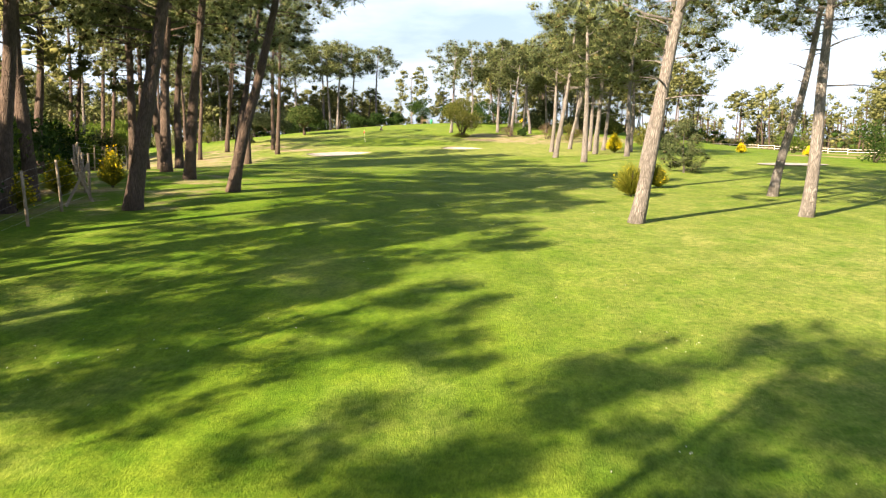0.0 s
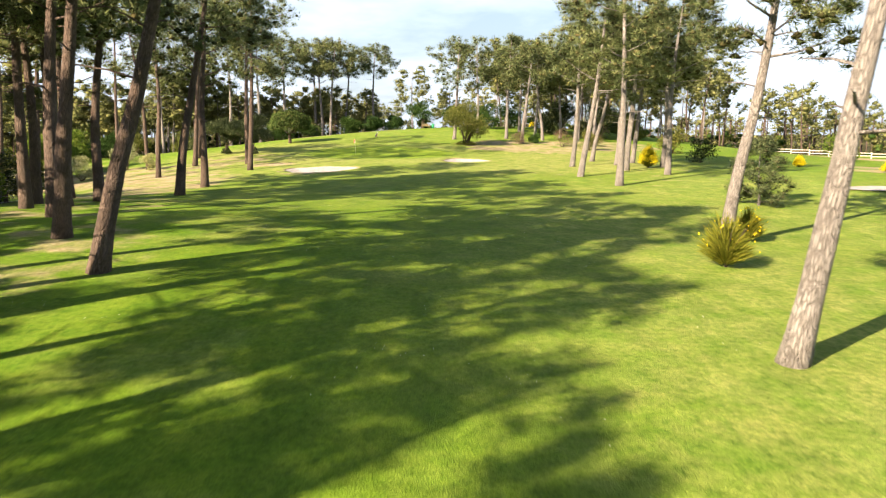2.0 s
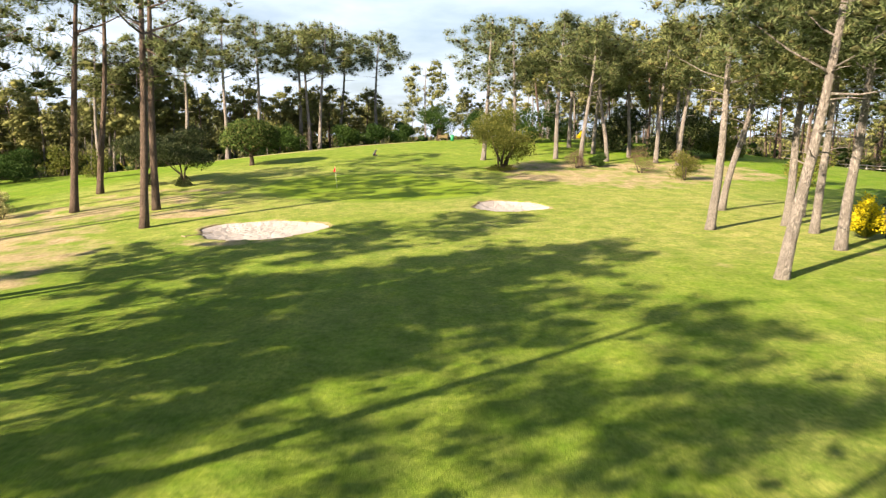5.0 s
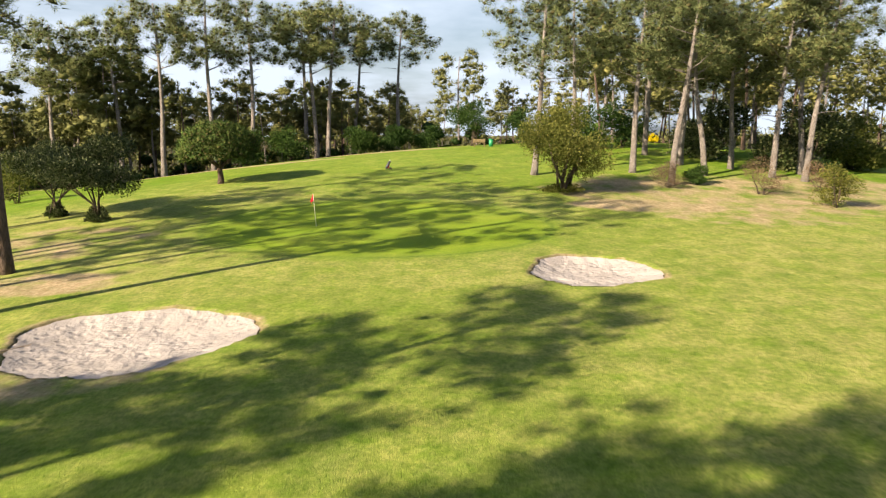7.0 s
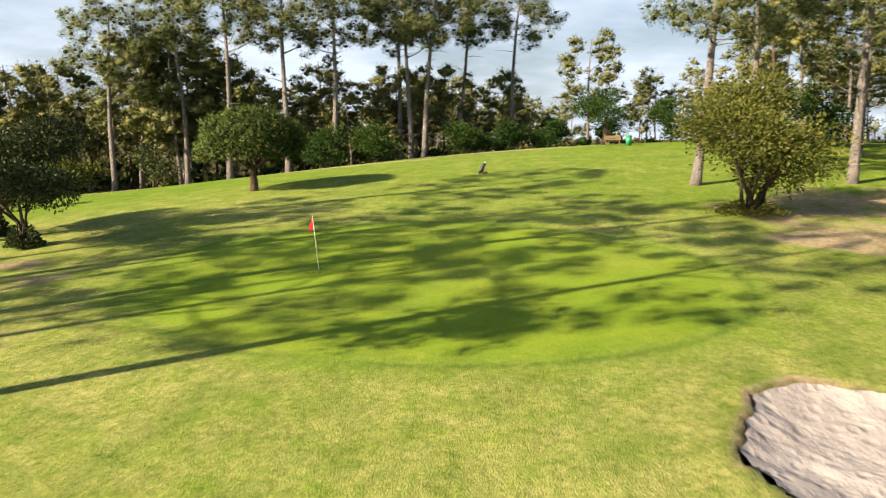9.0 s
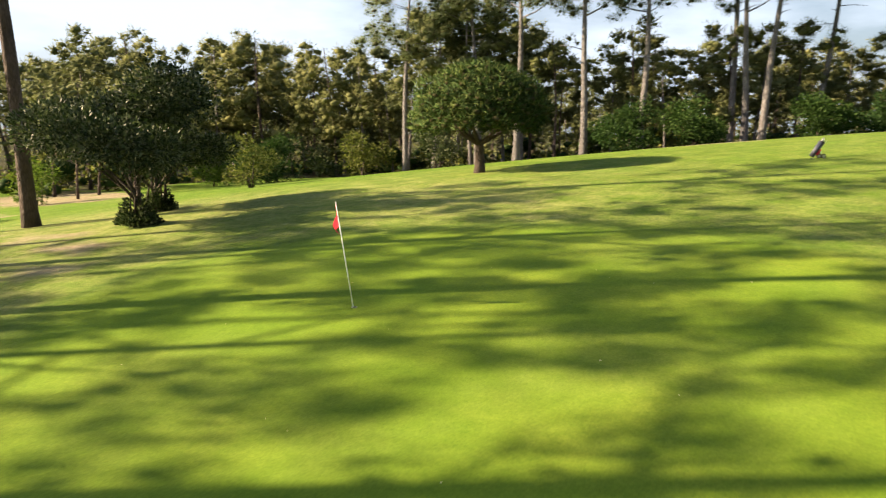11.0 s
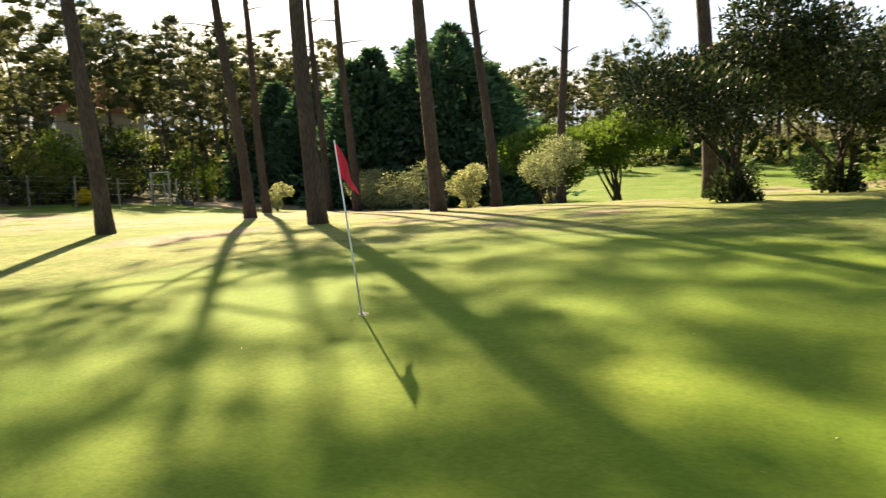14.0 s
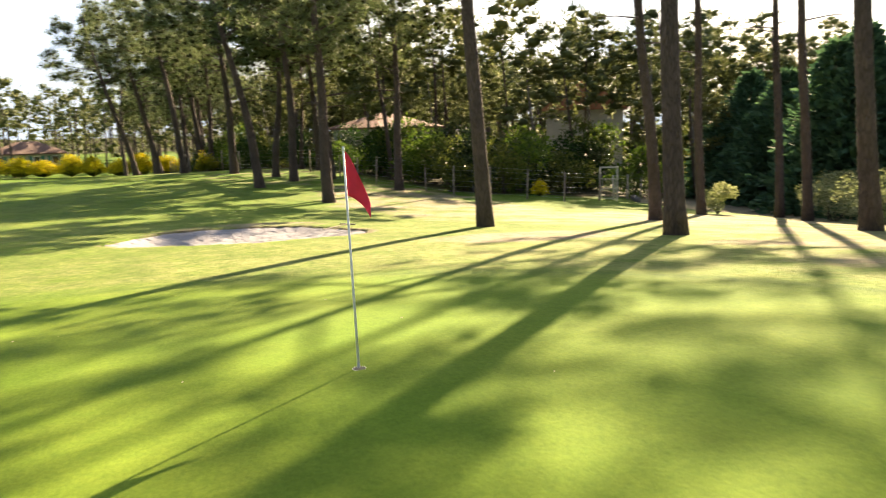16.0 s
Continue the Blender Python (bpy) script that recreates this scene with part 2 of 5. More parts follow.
def sand_material():
    n = Nodes("bunker_sand")
    v = n.place()
    prints = n.noise(2.4, 5, v, 0.65)
    scuff = n.add("ShaderNodeTexVoronoi", Scale=3.4, Randomness=1.0)
    n.link(v, scuff.inputs["Vector"])
    dents = n.ramp(scuff.outputs["Distance"], (0.05, (0, 0, 0)), (0.42, (1, 1, 1)))
    grain = n.noise(60, 3, v)
    c = n.mix(n.ramp(n.noise(0.7, 4, v), (0.35, (0, 0, 0)), (0.7, (1, 1, 1))), (0.215, 0.214, 0.236), (0.275, 0.275, 0.305))
    damp = n.ramp(n.noise(1.1, 6, v, 0.7), (0.56, (0, 0, 0)), (0.70, (0.7, 0.7, 0.7)))
    c = n.mix(damp, c, (0.170, 0.160, 0.165))
    c = n.mix(n.ramp(grain, (0.3, (0.35, 0.35, 0.35)), (0.6, (0, 0, 0))), c, (0.20, 0.17, 0.155))
    n.bump(n.math("ADD", n.math("ADD", prints, n.math("MULTIPLY", dents, 0.35)), n.math("MULTIPLY", grain, 0.06)), 0.75, 0.13)
    return n.done(c, 0.95)


def tile_material(name, low, high):
    n = Nodes(name)
    wave = n.add("ShaderNodeTexWave", Scale=4.5, Distortion=0.4)
    n.link(n.place(), wave.inputs["Vector"])
    c = n.ramp(n.noise(3.0, 5, n.place()), (0.3, low), (0.7, high))
    n.bump(wave.outputs["Fac"], 0.8, 0.05)
    return n.done(c, 0.85)


M_GROUND = ground_material()
M_SAND = sand_material()
M_TILE = tile_material("clay_roof_tiles", (0.230, 0.090, 0.055), (0.360, 0.165, 0.100))
# darker, duller version of the clay tiles
M_TILE_DARK = tile_material("dark_roof_tiles", (0.125, 0.062, 0.045), (0.205, 0.115, 0.085))
M_BARK_GREY = bark("pine_bark_grey", (0.172, 0.163, 0.170), (0.272, 0.260, 0.270), (0.058, 0.049, 0.048))
M_BARK_RED = bark("pine_bark_brown", (0.080, 0.058, 0.050), (0.140, 0.102, 0.090), (0.026, 0.017, 0.015))
M_STEM = bark("shrub_bark", (0.060, 0.047, 0.036), (0.105, 0.083, 0.066), (0.022, 0.017, 0.014))
M_NEEDLE = foliage("pine_needles", (0.070, 0.102, 0.048), (0.130, 0.166, 0.082), (0.198, 0.222, 0.120), 0.6, 0.28)
M_NEEDLE_FAR = foliage("pine_needles_wood", (0.096, 0.112, 0.052), (0.140, 0.155, 0.070), (0.192, 0.200, 0.094), 0.7, 0.28)
M_ROUND = foliage("umbrella_pine_needles", (0.020, 0.048, 0.015), (0.044, 0.086, 0.026), (0.110, 0.142, 0.045), 0.6, 0.16)
# inner needles and twigs, with the shade inside the puffs put into the colour
M_INNER = foliage("shaded_inner_needles", (0.030, 0.034, 0.017), (0.048, 0.050, 0.025), (0.072, 0.066, 0.034), 0.8, 0.10)
M_SHRUB = foliage("dark_evergreen_leaves", (0.013, 0.024, 0.009), (0.028, 0.046, 0.017), (0.135, 0.155, 0.085), 0.45, 0.22, 0.14)
M_CAMELLIA = foliage("bright_evergreen_leaves", (0.050, 0.090, 0.016), (0.095, 0.150, 0.026), (0.165, 0.210, 0.045), 0.55, 0.45)
M_PALE = foliage("pale_evergreen_leaves", (0.150, 0.170, 0.085), (0.280, 0.300, 0.175), (0.460, 0.460, 0.340), 0.5, 0.38)
M_CYPRESS = foliage("cypress_sprays", (0.039, 0.084, 0.058), (0.068, 0.131, 0.086), (0.114, 0.196, 0.128), 0.6, 0.32)
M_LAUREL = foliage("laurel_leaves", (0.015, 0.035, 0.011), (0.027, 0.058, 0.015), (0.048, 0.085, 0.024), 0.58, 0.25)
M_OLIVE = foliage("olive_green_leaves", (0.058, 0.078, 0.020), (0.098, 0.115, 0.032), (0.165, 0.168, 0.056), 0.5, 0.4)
M_GORSE = foliage("gorse_flowers", (0.420, 0.330, 0.008), (0.600, 0.490, 0.012), (0.720, 0.610, 0.030), 0.6, 0.3)
M_BROOM = foliage("broom_twigs", (0.095, 0.115, 0.016), (0.150, 0.165, 0.024), (0.235, 0.225, 0.036), 0.6, 0.3)
M_TWIG = foliage("bare_twigs", (0.060, 0.042, 0.030), (0.105, 0.075, 0.055), (0.170, 0.130, 0.100), 0.8, 0.05)
M_WHITE = plain("white_paint", (0.80, 0.80, 0.78), 0.45, 0, 0.05)
M_RED = plain("red_cloth", (0.74, 0.020, 0.050), 0.7, 0, 0.12, 9)
M_BLACK = plain("black_rubber", (0.025, 0.025, 0.028), 0.6)
M_NAVY = plain("dark_nylon", (0.040, 0.045, 0.070), 0.55)
M_STEEL = plain("steel", (0.55, 0.56, 0.58), 0.3, 1.0, 0.08)
M_WOOD = plain("weathered_wood", (0.20, 0.17, 0.14), 0.85, 0, 0.3, 6)
M_CONCRETE = plain("concrete", (0.46, 0.44, 0.40), 0.9, 0, 0.2, 5)
M_WALL = plain("white_plaster", (0.437, 0.413, 0.367), 0.9, 0, 0.08, 1.5)
M_SHUTTER = plain("green_shutters", (0.035, 0.150, 0.105), 0.5, 0, 0.1)
M_GLASS = plain("dark_window_glass", (0.030, 0.035, 0.040), 0.08, 0, 0.1)
M_BIN = plain("green_plastic", (0.016, 0.190, 0.090), 0.4, 0, 0.08)
M_YWOOD = plain("yellow_pine_wood", (0.102, 0.081, 0.039), 0.7, 0, 0.2, 6)
M_STRAW = plain("dry_leaf", (0.62, 0.55, 0.36), 0.8, 0, 0.2)


# ---- mesh helpers ----
def mesh_of(name, verts, faces, material, smooth=True):
    me = bpy.data.meshes.new(name)
    me.from_pydata([tuple(v) for v in verts], [], [tuple(f) for f in faces])
    me.materials.append(material)
    if smooth:
        me.polygons.foreach_set("use_smooth", [True] * len(me.polygons))
    me.update()
    return me


def part(name, me, parent, label=""):
    ob = new(name, me)
    ob.parent = parent
    return tagged(ob, label)


def part_bm(name, bm, material, parent, label="", smooth=False):
    me = bpy.data.meshes.new(name)
    bm.to_mesh(me)
    bm.free()
    me.materials.append(material)
    if smooth:
        me.polygons.foreach_set("use_smooth", [True] * len(me.polygons))
    return part(name, me, parent, label)


def tube(points, radii, sides=8, wobble=0.0, rng=None):
    """A round, tapered limb along the points, closed at both ends."""
    points = [Vector(p) for p in points]
    verts, faces = [], []
    up = Vector((0.31, 0.17, 0.93))
    for i, p in enumerate(points):
        along = (points[min(i + 1, len(points) - 1)] - points[max(i - 1, 0)]).normalized()
        a = along.cross(up)
        a = a.normalized() if a.length > 1e-4 else along.cross(Vector((1, 0, 0))).normalized()
        b = along.cross(a)
        for k in range(sides):
            th = 2 * math.pi * k / sides
            r = radii[i] * (1 + (wobble * (rng.random() - 0.5) if rng else 0))
            verts.append(p + a * (r * math.cos(th)) + b * (r * math.sin(th)))
    for i in range(len(points) - 1):
        for k in range(sides):
            j = (k + 1) % sides
            faces.append((i * sides + k, i * sides + j, (i + 1) * sides + j, (i + 1) * sides + k))
    faces.append(tuple(range(sides - 1, -1, -1)))
    last = (len(points) - 1) * sides
    faces.append(tuple(range(last, last + sides)))
    return verts, faces


def blades(name, roots, ways, lengths, widths, material, belly=0.5, rng=None):
    """Many small leaves or needle sprays as one mesh: a kite for each."""
    rng = rng or np.random.default_rng(1)
    n = len(roots)
    ways = ways / (np.linalg.norm(ways, axis=1, keepdims=True) + 1e-9)
    side = np.cross(ways, rng.normal(size=(n, 3)))
    side /= np.linalg.norm(side, axis=1, keepdims=True) + 1e-9
    lengths, widths = np.broadcast_to(lengths, n)[:, None], np.broadcast_to(widths, n)[:, None]
    mid = roots + ways * lengths * belly
    co = np.stack([roots, mid + side * widths * 0.5, roots + ways * lengths, mid - side * widths * 0.5], 1).reshape(-1, 3)
    me = bpy.data.meshes.new(name)
    me.vertices.add(4 * n)
    me.vertices.foreach_set("co", co.astype(np.float32).ravel())
    me.loops.add(4 * n)
    me.loops.foreach_set("vertex_index", np.arange(4 * n, dtype=np.int32))
    me.polygons.add(n)
    me.polygons.foreach_set("loop_start", np.arange(0, 4 * n, 4, dtype=np.int32))
    me.materials.append(material)
    me.update(calc_edges=True)
    return me


def box(bm, size, at, turn=None, bevel=0.0):
    m = Matrix.Translation(at) @ (turn or Matrix()) @ Matrix.Diagonal((*size, 1))
    made = bmesh.ops.create_cube(bm, size=1.0, matrix=m)
    if bevel:
        edges = {e for v in made["verts"] for e in v.link_edges}
        bmesh.ops.bevel(bm, geom=list(edges), offset=bevel, segments=2, affect="EDGES", profile=0.5)


def rod(bm, a, b, r, r2=None, sides=10):
    a, b = Vector(a), Vector(b)
    m = Matrix.Translation((a + b) / 2) @ (b - a).to_track_quat("Z", "Y").to_matrix().to_4x4()
    bmesh.ops.create_cone(bm, cap_ends=True, segments=sides, radius1=r, radius2=r if r2 is None else r2, depth=(b - a).length, matrix=m)


def empty(name, label, category, group="", kind=""):
    ob = new(name)
    ob.empty_display_size = 0.2
    return tagged(ob, label, category, group, kind)


# ---- the lie of the land ----
HILL_X = (-60.0, -39.0, -18.0, 3.0, 24.0)
HILLS = {          # y of the row, heights of its swells
    -15.0: (0.69, -0.28, -0.96, 0.16, -1.23),
    10.0: (-0.18, -0.20, -1.03, 0.22, 0.82),
    35.0: (-0.61, 0.83, 2.04, -0.29, -0.88),
    60.0: (-0.85, -1.36, -0.17, -0.33, 1.84),
    85.0: (-0.30, 0.11, 1.61, -0.27, 0.25),
    110.0: (0.33, -0.14, 1.62, -0.01, 0.81),
    135.0: (0.45, -0.39, 1.86, 1.93, 2.95),
}
SWELL = 21.0
BUNKERS = ((-10.8, 73.2, 3.1, 2.6, 0.2), (2.05, 80.7, 2.2, 2.2, 1.7), (25.8, 52.5, 2.6, 1.1, 3.1))   # x, y, half width, half depth, phase


def land(x, y):
    x, y = np.asarray(x, float), np.asarray(y, float)
    z = np.full(np.broadcast(x, y).shape, -2.5)
    for row, swells in HILLS.items():
        for cx, a in zip(HILL_X, swells):
            z = z + a * np.exp(-((x - cx) ** 2 + (y - row) ** 2) / (2 * SWELL**2))
    return z


def rim(k, th):
    """Half width of bunker k along the angle th: an ellipse with a nibbled edge."""
    _, _, a, b, ph = BUNKERS[k]
    r = a * b / np.sqrt((b * np.cos(th)) ** 2 + (a * np.sin(th)) ** 2)
    return r * (1 + 0.055 * np.sin(3 * th + ph) + 0.04 * np.sin(5 * th + 2 * ph) + 0.018 * np.sin(13 * th + ph) + 0.012 * np.sin(29 * th))


def inside(k, x, y):
    """0 in the middle of bunker k, 1 at its rim."""
    cx, cy = BUNKERS[k][:2]
    return np.hypot(x - cx, y - cy) / rim(k, np.arctan2(y - cy, x - cx))


def ground_z(x, y):
    z = land(x, y)
    for k in range(len(BUNKERS)):
        q = inside(k, np.asarray(x, float), np.asarray(y, float))
        z = z - (0.75 if k < 2 else 0.04) * np.clip((1.0 - q) / 0.10, 0, 1)
    return z


def gz(x, y):
    return float(ground_z(x, y))


def steps(*spans):
    out = []
    for a, b, s in spans:
        out += list(np.arange(a, b - 1e-6, s))
    return np.array(out + [spans[-1][1]])


def blob(x, y, cx, cy, rx, ry, soft=0.35):
    q = np.hypot((x - cx) / rx, (y - cy) / ry)
    return np.clip((1 + soft - q) / soft, 0, 1)


def fence_x(y):
    """The wooded edge on the west side, below the gate."""
    return np.interp(y, (-40, 18, 26, 34, 40, 50, 57), (-17, -12.6, -13.6, -18.5, -21.0, -23.0, -25.5))


def build_ground():
    xs = steps((-2600, -600, 400), (-600, -160, 55), (-160, -62, 7), (-62, -15, 0.8), (-15, 5.4, 0.2), (5.4, 40, 0.7), (40, 120, 6), (120, 600, 60), (600, 2600, 400))
    ys = steps((-2600, -600, 400), (-600, -120, 60), (-120, -24, 6), (-24, 69.6, 0.7), (69.6, 84, 0.2), (84, 95.6, 0.2), (95.6, 132, 0.7), (132, 220, 5.5), (220, 600, 55), (600, 2600, 400))
    gx, gy = np.meshgrid(xs, ys)
    z = ground_z(gx, gy)
    nx, ny = len(xs), len(ys)
    idx = np.arange(nx * ny).reshape(ny, nx)
    quads = np.stack([idx[:-1, :-1], idx[:-1, 1:], idx[1:, 1:], idx[1:, :-1]], -1).reshape(-1, 4)
    me = bpy.data.meshes.new("ground")
    me.from_pydata(np.stack([gx, gy, z], -1).reshape(-1, 3).tolist(), [], quads.tolist())
    me.polygons.foreach_set("use_smooth", [True] * len(me.polygons))
    me.materials.append(M_GROUND)
    x, y = gx.ravel(), gy.ravel()
    q = np.hypot((x + 6.8) / 8.0, (y - 88.3) / 6.4)
    green = np.clip((1.12 - q) / 0.26, 0, 1)
    rim_line = np.exp(-(((q - 1.0) / 0.016) ** 2))
    mown = np.clip((3.9 - x + 0.02 * (y - 50)) / 0.8, 0, 1) * np.clip((x + 7.5 + 0.06 * (y - 20)) / 2.0, 0, 1) * np.clip((72 - y) / 6, 0, 1)
    mown = np.maximum(mown, 0.6 * blob(x, y, -3.0, 88.0, 15, 15, 0.4))
    dirt = np.zeros_like(x)
    for cx, cy, rx, ry, a in ((12, 99.5, 9, 5.5, 0.60), (21, 103, 6, 5, 0.62), (6.5, 95, 3.5, 1.6, 0.8), (11.5, 92.5, 4, 2.2, 0.55), (-21.5, 85.0, 4.5, 3.0, 0.5),
                              (-16.5, 78.5, 2.2, 1.2, 0.7), (-26, 79, 5, 4, 0.55), (-29, 71, 7, 4, 0.65), (-33, 77, 7, 6, 0.6), (-13, 30, 4, 7, 0.42), (-17, 42, 4, 7, 0.42),
                              (-21, 62, 4, 10, 0.6), (-25, 73, 5, 6, 0.5), (-11.6, 70.2, 2.2, 0.9, 0.6), (-40, 62, 3.5, 9, 0.85), (-48, 90, 9, 2.0, 0.6), (-56, 99, 9, 3.5, 0.75), (14, 62, 6, 9, 0.25),
                              (36, 66, 4, 3, 0.7), (40, 74, 5, 4, 0.7), (80, 98, 7, 6, 1.0), (70, 109, 7, 6, 1.0), (63, 118, 6, 7, 1.0), (57, 130, 6, 8, 1.0), (51, 144, 6, 8, 1.0), (-30, 118.5, 12, 1.3, 0.95), (-16, 124.5, 8, 1.4, 0.9)):
        dirt = np.maximum(dirt, a * blob(x, y, cx, cy, rx, ry, 0.6))
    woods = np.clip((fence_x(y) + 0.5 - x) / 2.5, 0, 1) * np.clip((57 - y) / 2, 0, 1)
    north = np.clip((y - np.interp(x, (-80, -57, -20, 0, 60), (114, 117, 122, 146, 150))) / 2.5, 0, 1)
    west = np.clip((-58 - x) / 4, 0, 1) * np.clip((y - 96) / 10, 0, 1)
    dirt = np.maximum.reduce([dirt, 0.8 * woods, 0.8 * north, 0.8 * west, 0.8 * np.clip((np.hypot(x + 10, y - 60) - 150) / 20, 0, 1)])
    shaded_lips = np.zeros_like(x)
    for k in range(2):
        lip = np.exp(-(((inside(k, x, y) - 0.97) / 0.05) ** 2))
        dirt = np.maximum.reduce([dirt, 0.85 * lip, 0.66 * np.exp(-(((inside(k, x, y) - 1.04) / 0.08) ** 2))])
        shaded_lips = np.maximum(shaded_lips, lip)
    parched = np.zeros_like(x)
    for cx, cy, rx, ry, a in ((1, 80, 20, 12, 0.62), (9, 78, 9, 12, 0.95), (8, 92, 12, 6, 0.8), (-20, 84, 9, 6, 0.6), (-8, 78.5, 9, 5, 0.7), (-6, 110, 12, 8, 0.35), (-24, 74, 10, 10, 0.6), (-12, 98, 10, 4, 0.45), (-18, 90, 8, 8, 1.0), (-9, 81, 9, 4, 0.95), (-14, 100, 9, 6, 0.5), (3, 66, 14, 14, 0.35), (-4, 56, 8, 10, 0.3), (16, 34, 11, 26, 0.55)):
        parched = np.maximum(parched, a * blob(x, y, cx, cy, rx, ry, 0.8))
    parched = np.maximum(parched, 0.55 * np.exp(-(((q - 1.25) / 0.20) ** 2)))
    parched = parched * (1 - green)
    rim_attr = me.attributes.new("rim_line", "FLOAT", "POINT")
    rim_attr.data.foreach_set("value", rim_line.astype(np.float32))
    dry_attr = me.attributes.new("parched", "FLOAT", "POINT")
    dry_attr.data.foreach_set("value", parched.astype(np.float32))
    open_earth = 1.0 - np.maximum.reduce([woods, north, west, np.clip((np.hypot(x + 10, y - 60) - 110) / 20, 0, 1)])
    # bunker lips: ragged brown edge, its thin shadow line painted in as dark floor colour
    open_earth = open_earth * (1 - shaded_lips)
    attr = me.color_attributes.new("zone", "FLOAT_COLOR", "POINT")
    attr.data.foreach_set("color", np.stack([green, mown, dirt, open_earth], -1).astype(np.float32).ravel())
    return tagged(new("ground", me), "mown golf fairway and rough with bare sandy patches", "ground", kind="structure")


build_ground()


def build_bunker(k):
    cx, cy = BUNKERS[k][:2]
    rings, segs = 26, 140
    th = np.arange(segs) * 2 * math.pi / segs
    verts, faces = [], []
    rng = np.random.default_rng(40 + k)
    for i in range(rings + 1):
        q = i / rings
        r = rim(k, th) * q
        x, y = cx + r * np.cos(th), cy + r * np.sin(th)
        lumps = np.array([noise.fractal(Vector((a * 1.3, b * 1.3, k * 7.0)), 0.8, 2.1, 4) for a, b in zip(x, y)])
        z = land(x, y) - (0.32 if k < 2 else 0.02) * (1 - q**3) - (0.045 if k < 2 else -0.05) + lumps * 0.05 * (1 - q**8)
        verts += list(zip(x, y, z))
    for i in range(rings):
        for j in range(segs):
            m = (j + 1) % segs
            faces.append((i * segs + j, i * segs + m, (i + 1) * segs + m, (i + 1) * segs + j))
    ob = new("bunker_sand", mesh_of("bunker_sand", verts, faces, M_SAND))
    return tagged(ob, "shallow bunker of pale pinkish raked sand in the grass", "sand bunker", "sand bunkers", "structure")


for k in range(len(BUNKERS)):
    build_bunker(k)


# ---- pines ----
def ball_template(level):
    bm = bmesh.new()
    bmesh.ops.create_icosphere(bm, subdivisions=level, radius=1.0)
    co = np.array([tuple(v.co) for v in bm.verts])
    tri = np.array([[v.index for v in f.verts] for f in bm.faces])
    bm.free()
    return co, tri


BALLS = {1: ball_template(1)}


def needle_cloud(rng, puffs, n_needle, length, width, level=1, core=0.40, heart=None):
    """Rounded puffs of needles: a dense lumpy middle and single needle tufts standing out of it. Gives points, triangles, normals."""
    ball, tri = BALLS[level]
    puffs = np.asarray(puffs, float)
    c, rad = puffs[:, :3], puffs[:, 3:4]
    n, m = len(puffs), len(ball)
    flat = np.array([1.0, 1.0, 0.66])
    lump = rng.uniform(0.45, 1.35, (n, m, 1))
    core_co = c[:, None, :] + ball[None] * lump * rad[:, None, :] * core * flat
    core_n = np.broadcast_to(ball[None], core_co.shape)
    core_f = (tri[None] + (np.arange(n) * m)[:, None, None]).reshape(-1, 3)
    k = n * n_needle
    d = rng.normal(size=(k, 3))
    d /= np.linalg.norm(d, axis=1, keepdims=True)
    cc, rr = np.repeat(c, n_needle, 0), np.repeat(rad, n_needle, 0)
    root = cc + d * flat * rr * np.sqrt(rng.uniform(0.06, 1.15, (k, 1)))
    way = d + np.array([0, 0, 0.40]) + rng.normal(size=(k, 3)) * 0.45
    way /= np.linalg.norm(way, axis=1, keepdims=True)
    side = np.cross(way, rng.normal(size=(k, 3)))
    side /= np.linalg.norm(side, axis=1, keepdims=True) + 1e-9
    ln, wd = length * rng.uniform(0.6, 1.15, (k, 1)), width * rng.uniform(0.7, 1.3, (k, 1))
    face = np.cross(side, way)
    side = np.where(np.sum(face * d, 1, keepdims=True) < 0, -side, side)
    co = np.stack([root - side * wd * 0.5, root + side * wd * 0.5, root + way * ln], 1)
    out = d * 0.75 + rng.normal(size=(k, 3)) * 0.33
    if heart is not None:
        away_ = cc - np.asarray(heart, float)
        out = out + 0.45 * away_ / (np.linalg.norm(away_, axis=1, keepdims=True) + 1e-6)
    out /= np.linalg.norm(out, axis=1, keepdims=True)
    base = n * m
    co = np.concatenate([core_co.reshape(-1, 3), co.reshape(-1, 3)])
    nrm = np.concatenate([core_n.reshape(-1, 3), np.repeat(out, 3, 0)])
    tris = np.concatenate([core_f, base + np.arange(3 * k).reshape(-1, 3)])
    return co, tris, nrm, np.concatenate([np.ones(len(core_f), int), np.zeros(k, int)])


def triangle_mesh(name, co, tris, nrm, slots, materials):
    me = bpy.data.meshes.new(name)
    me.vertices.add(len(co))
    me.vertices.foreach_set("co", np.ascontiguousarray(co, np.float32).ravel())
    me.loops.add(3 * len(tris))
    me.loops.foreach_set("vertex_index", np.ascontiguousarray(tris, np.int32).ravel())
    me.polygons.add(len(tris))
    me.polygons.foreach_set("loop_start", np.arange(0, 3 * len(tris), 3, dtype=np.int32))
    for mat in materials:
        me.materials.append(mat)
    me.polygons.foreach_set("material_index", np.ascontiguousarray(slots, np.int32))
    me.polygons.foreach_set("use_smooth", np.ones(len(tris), bool))
    me.update(calc_edges=True)
    me.normals_split_custom_set_from_vertices(np.ascontiguousarray(nrm, np.float32))
    return me


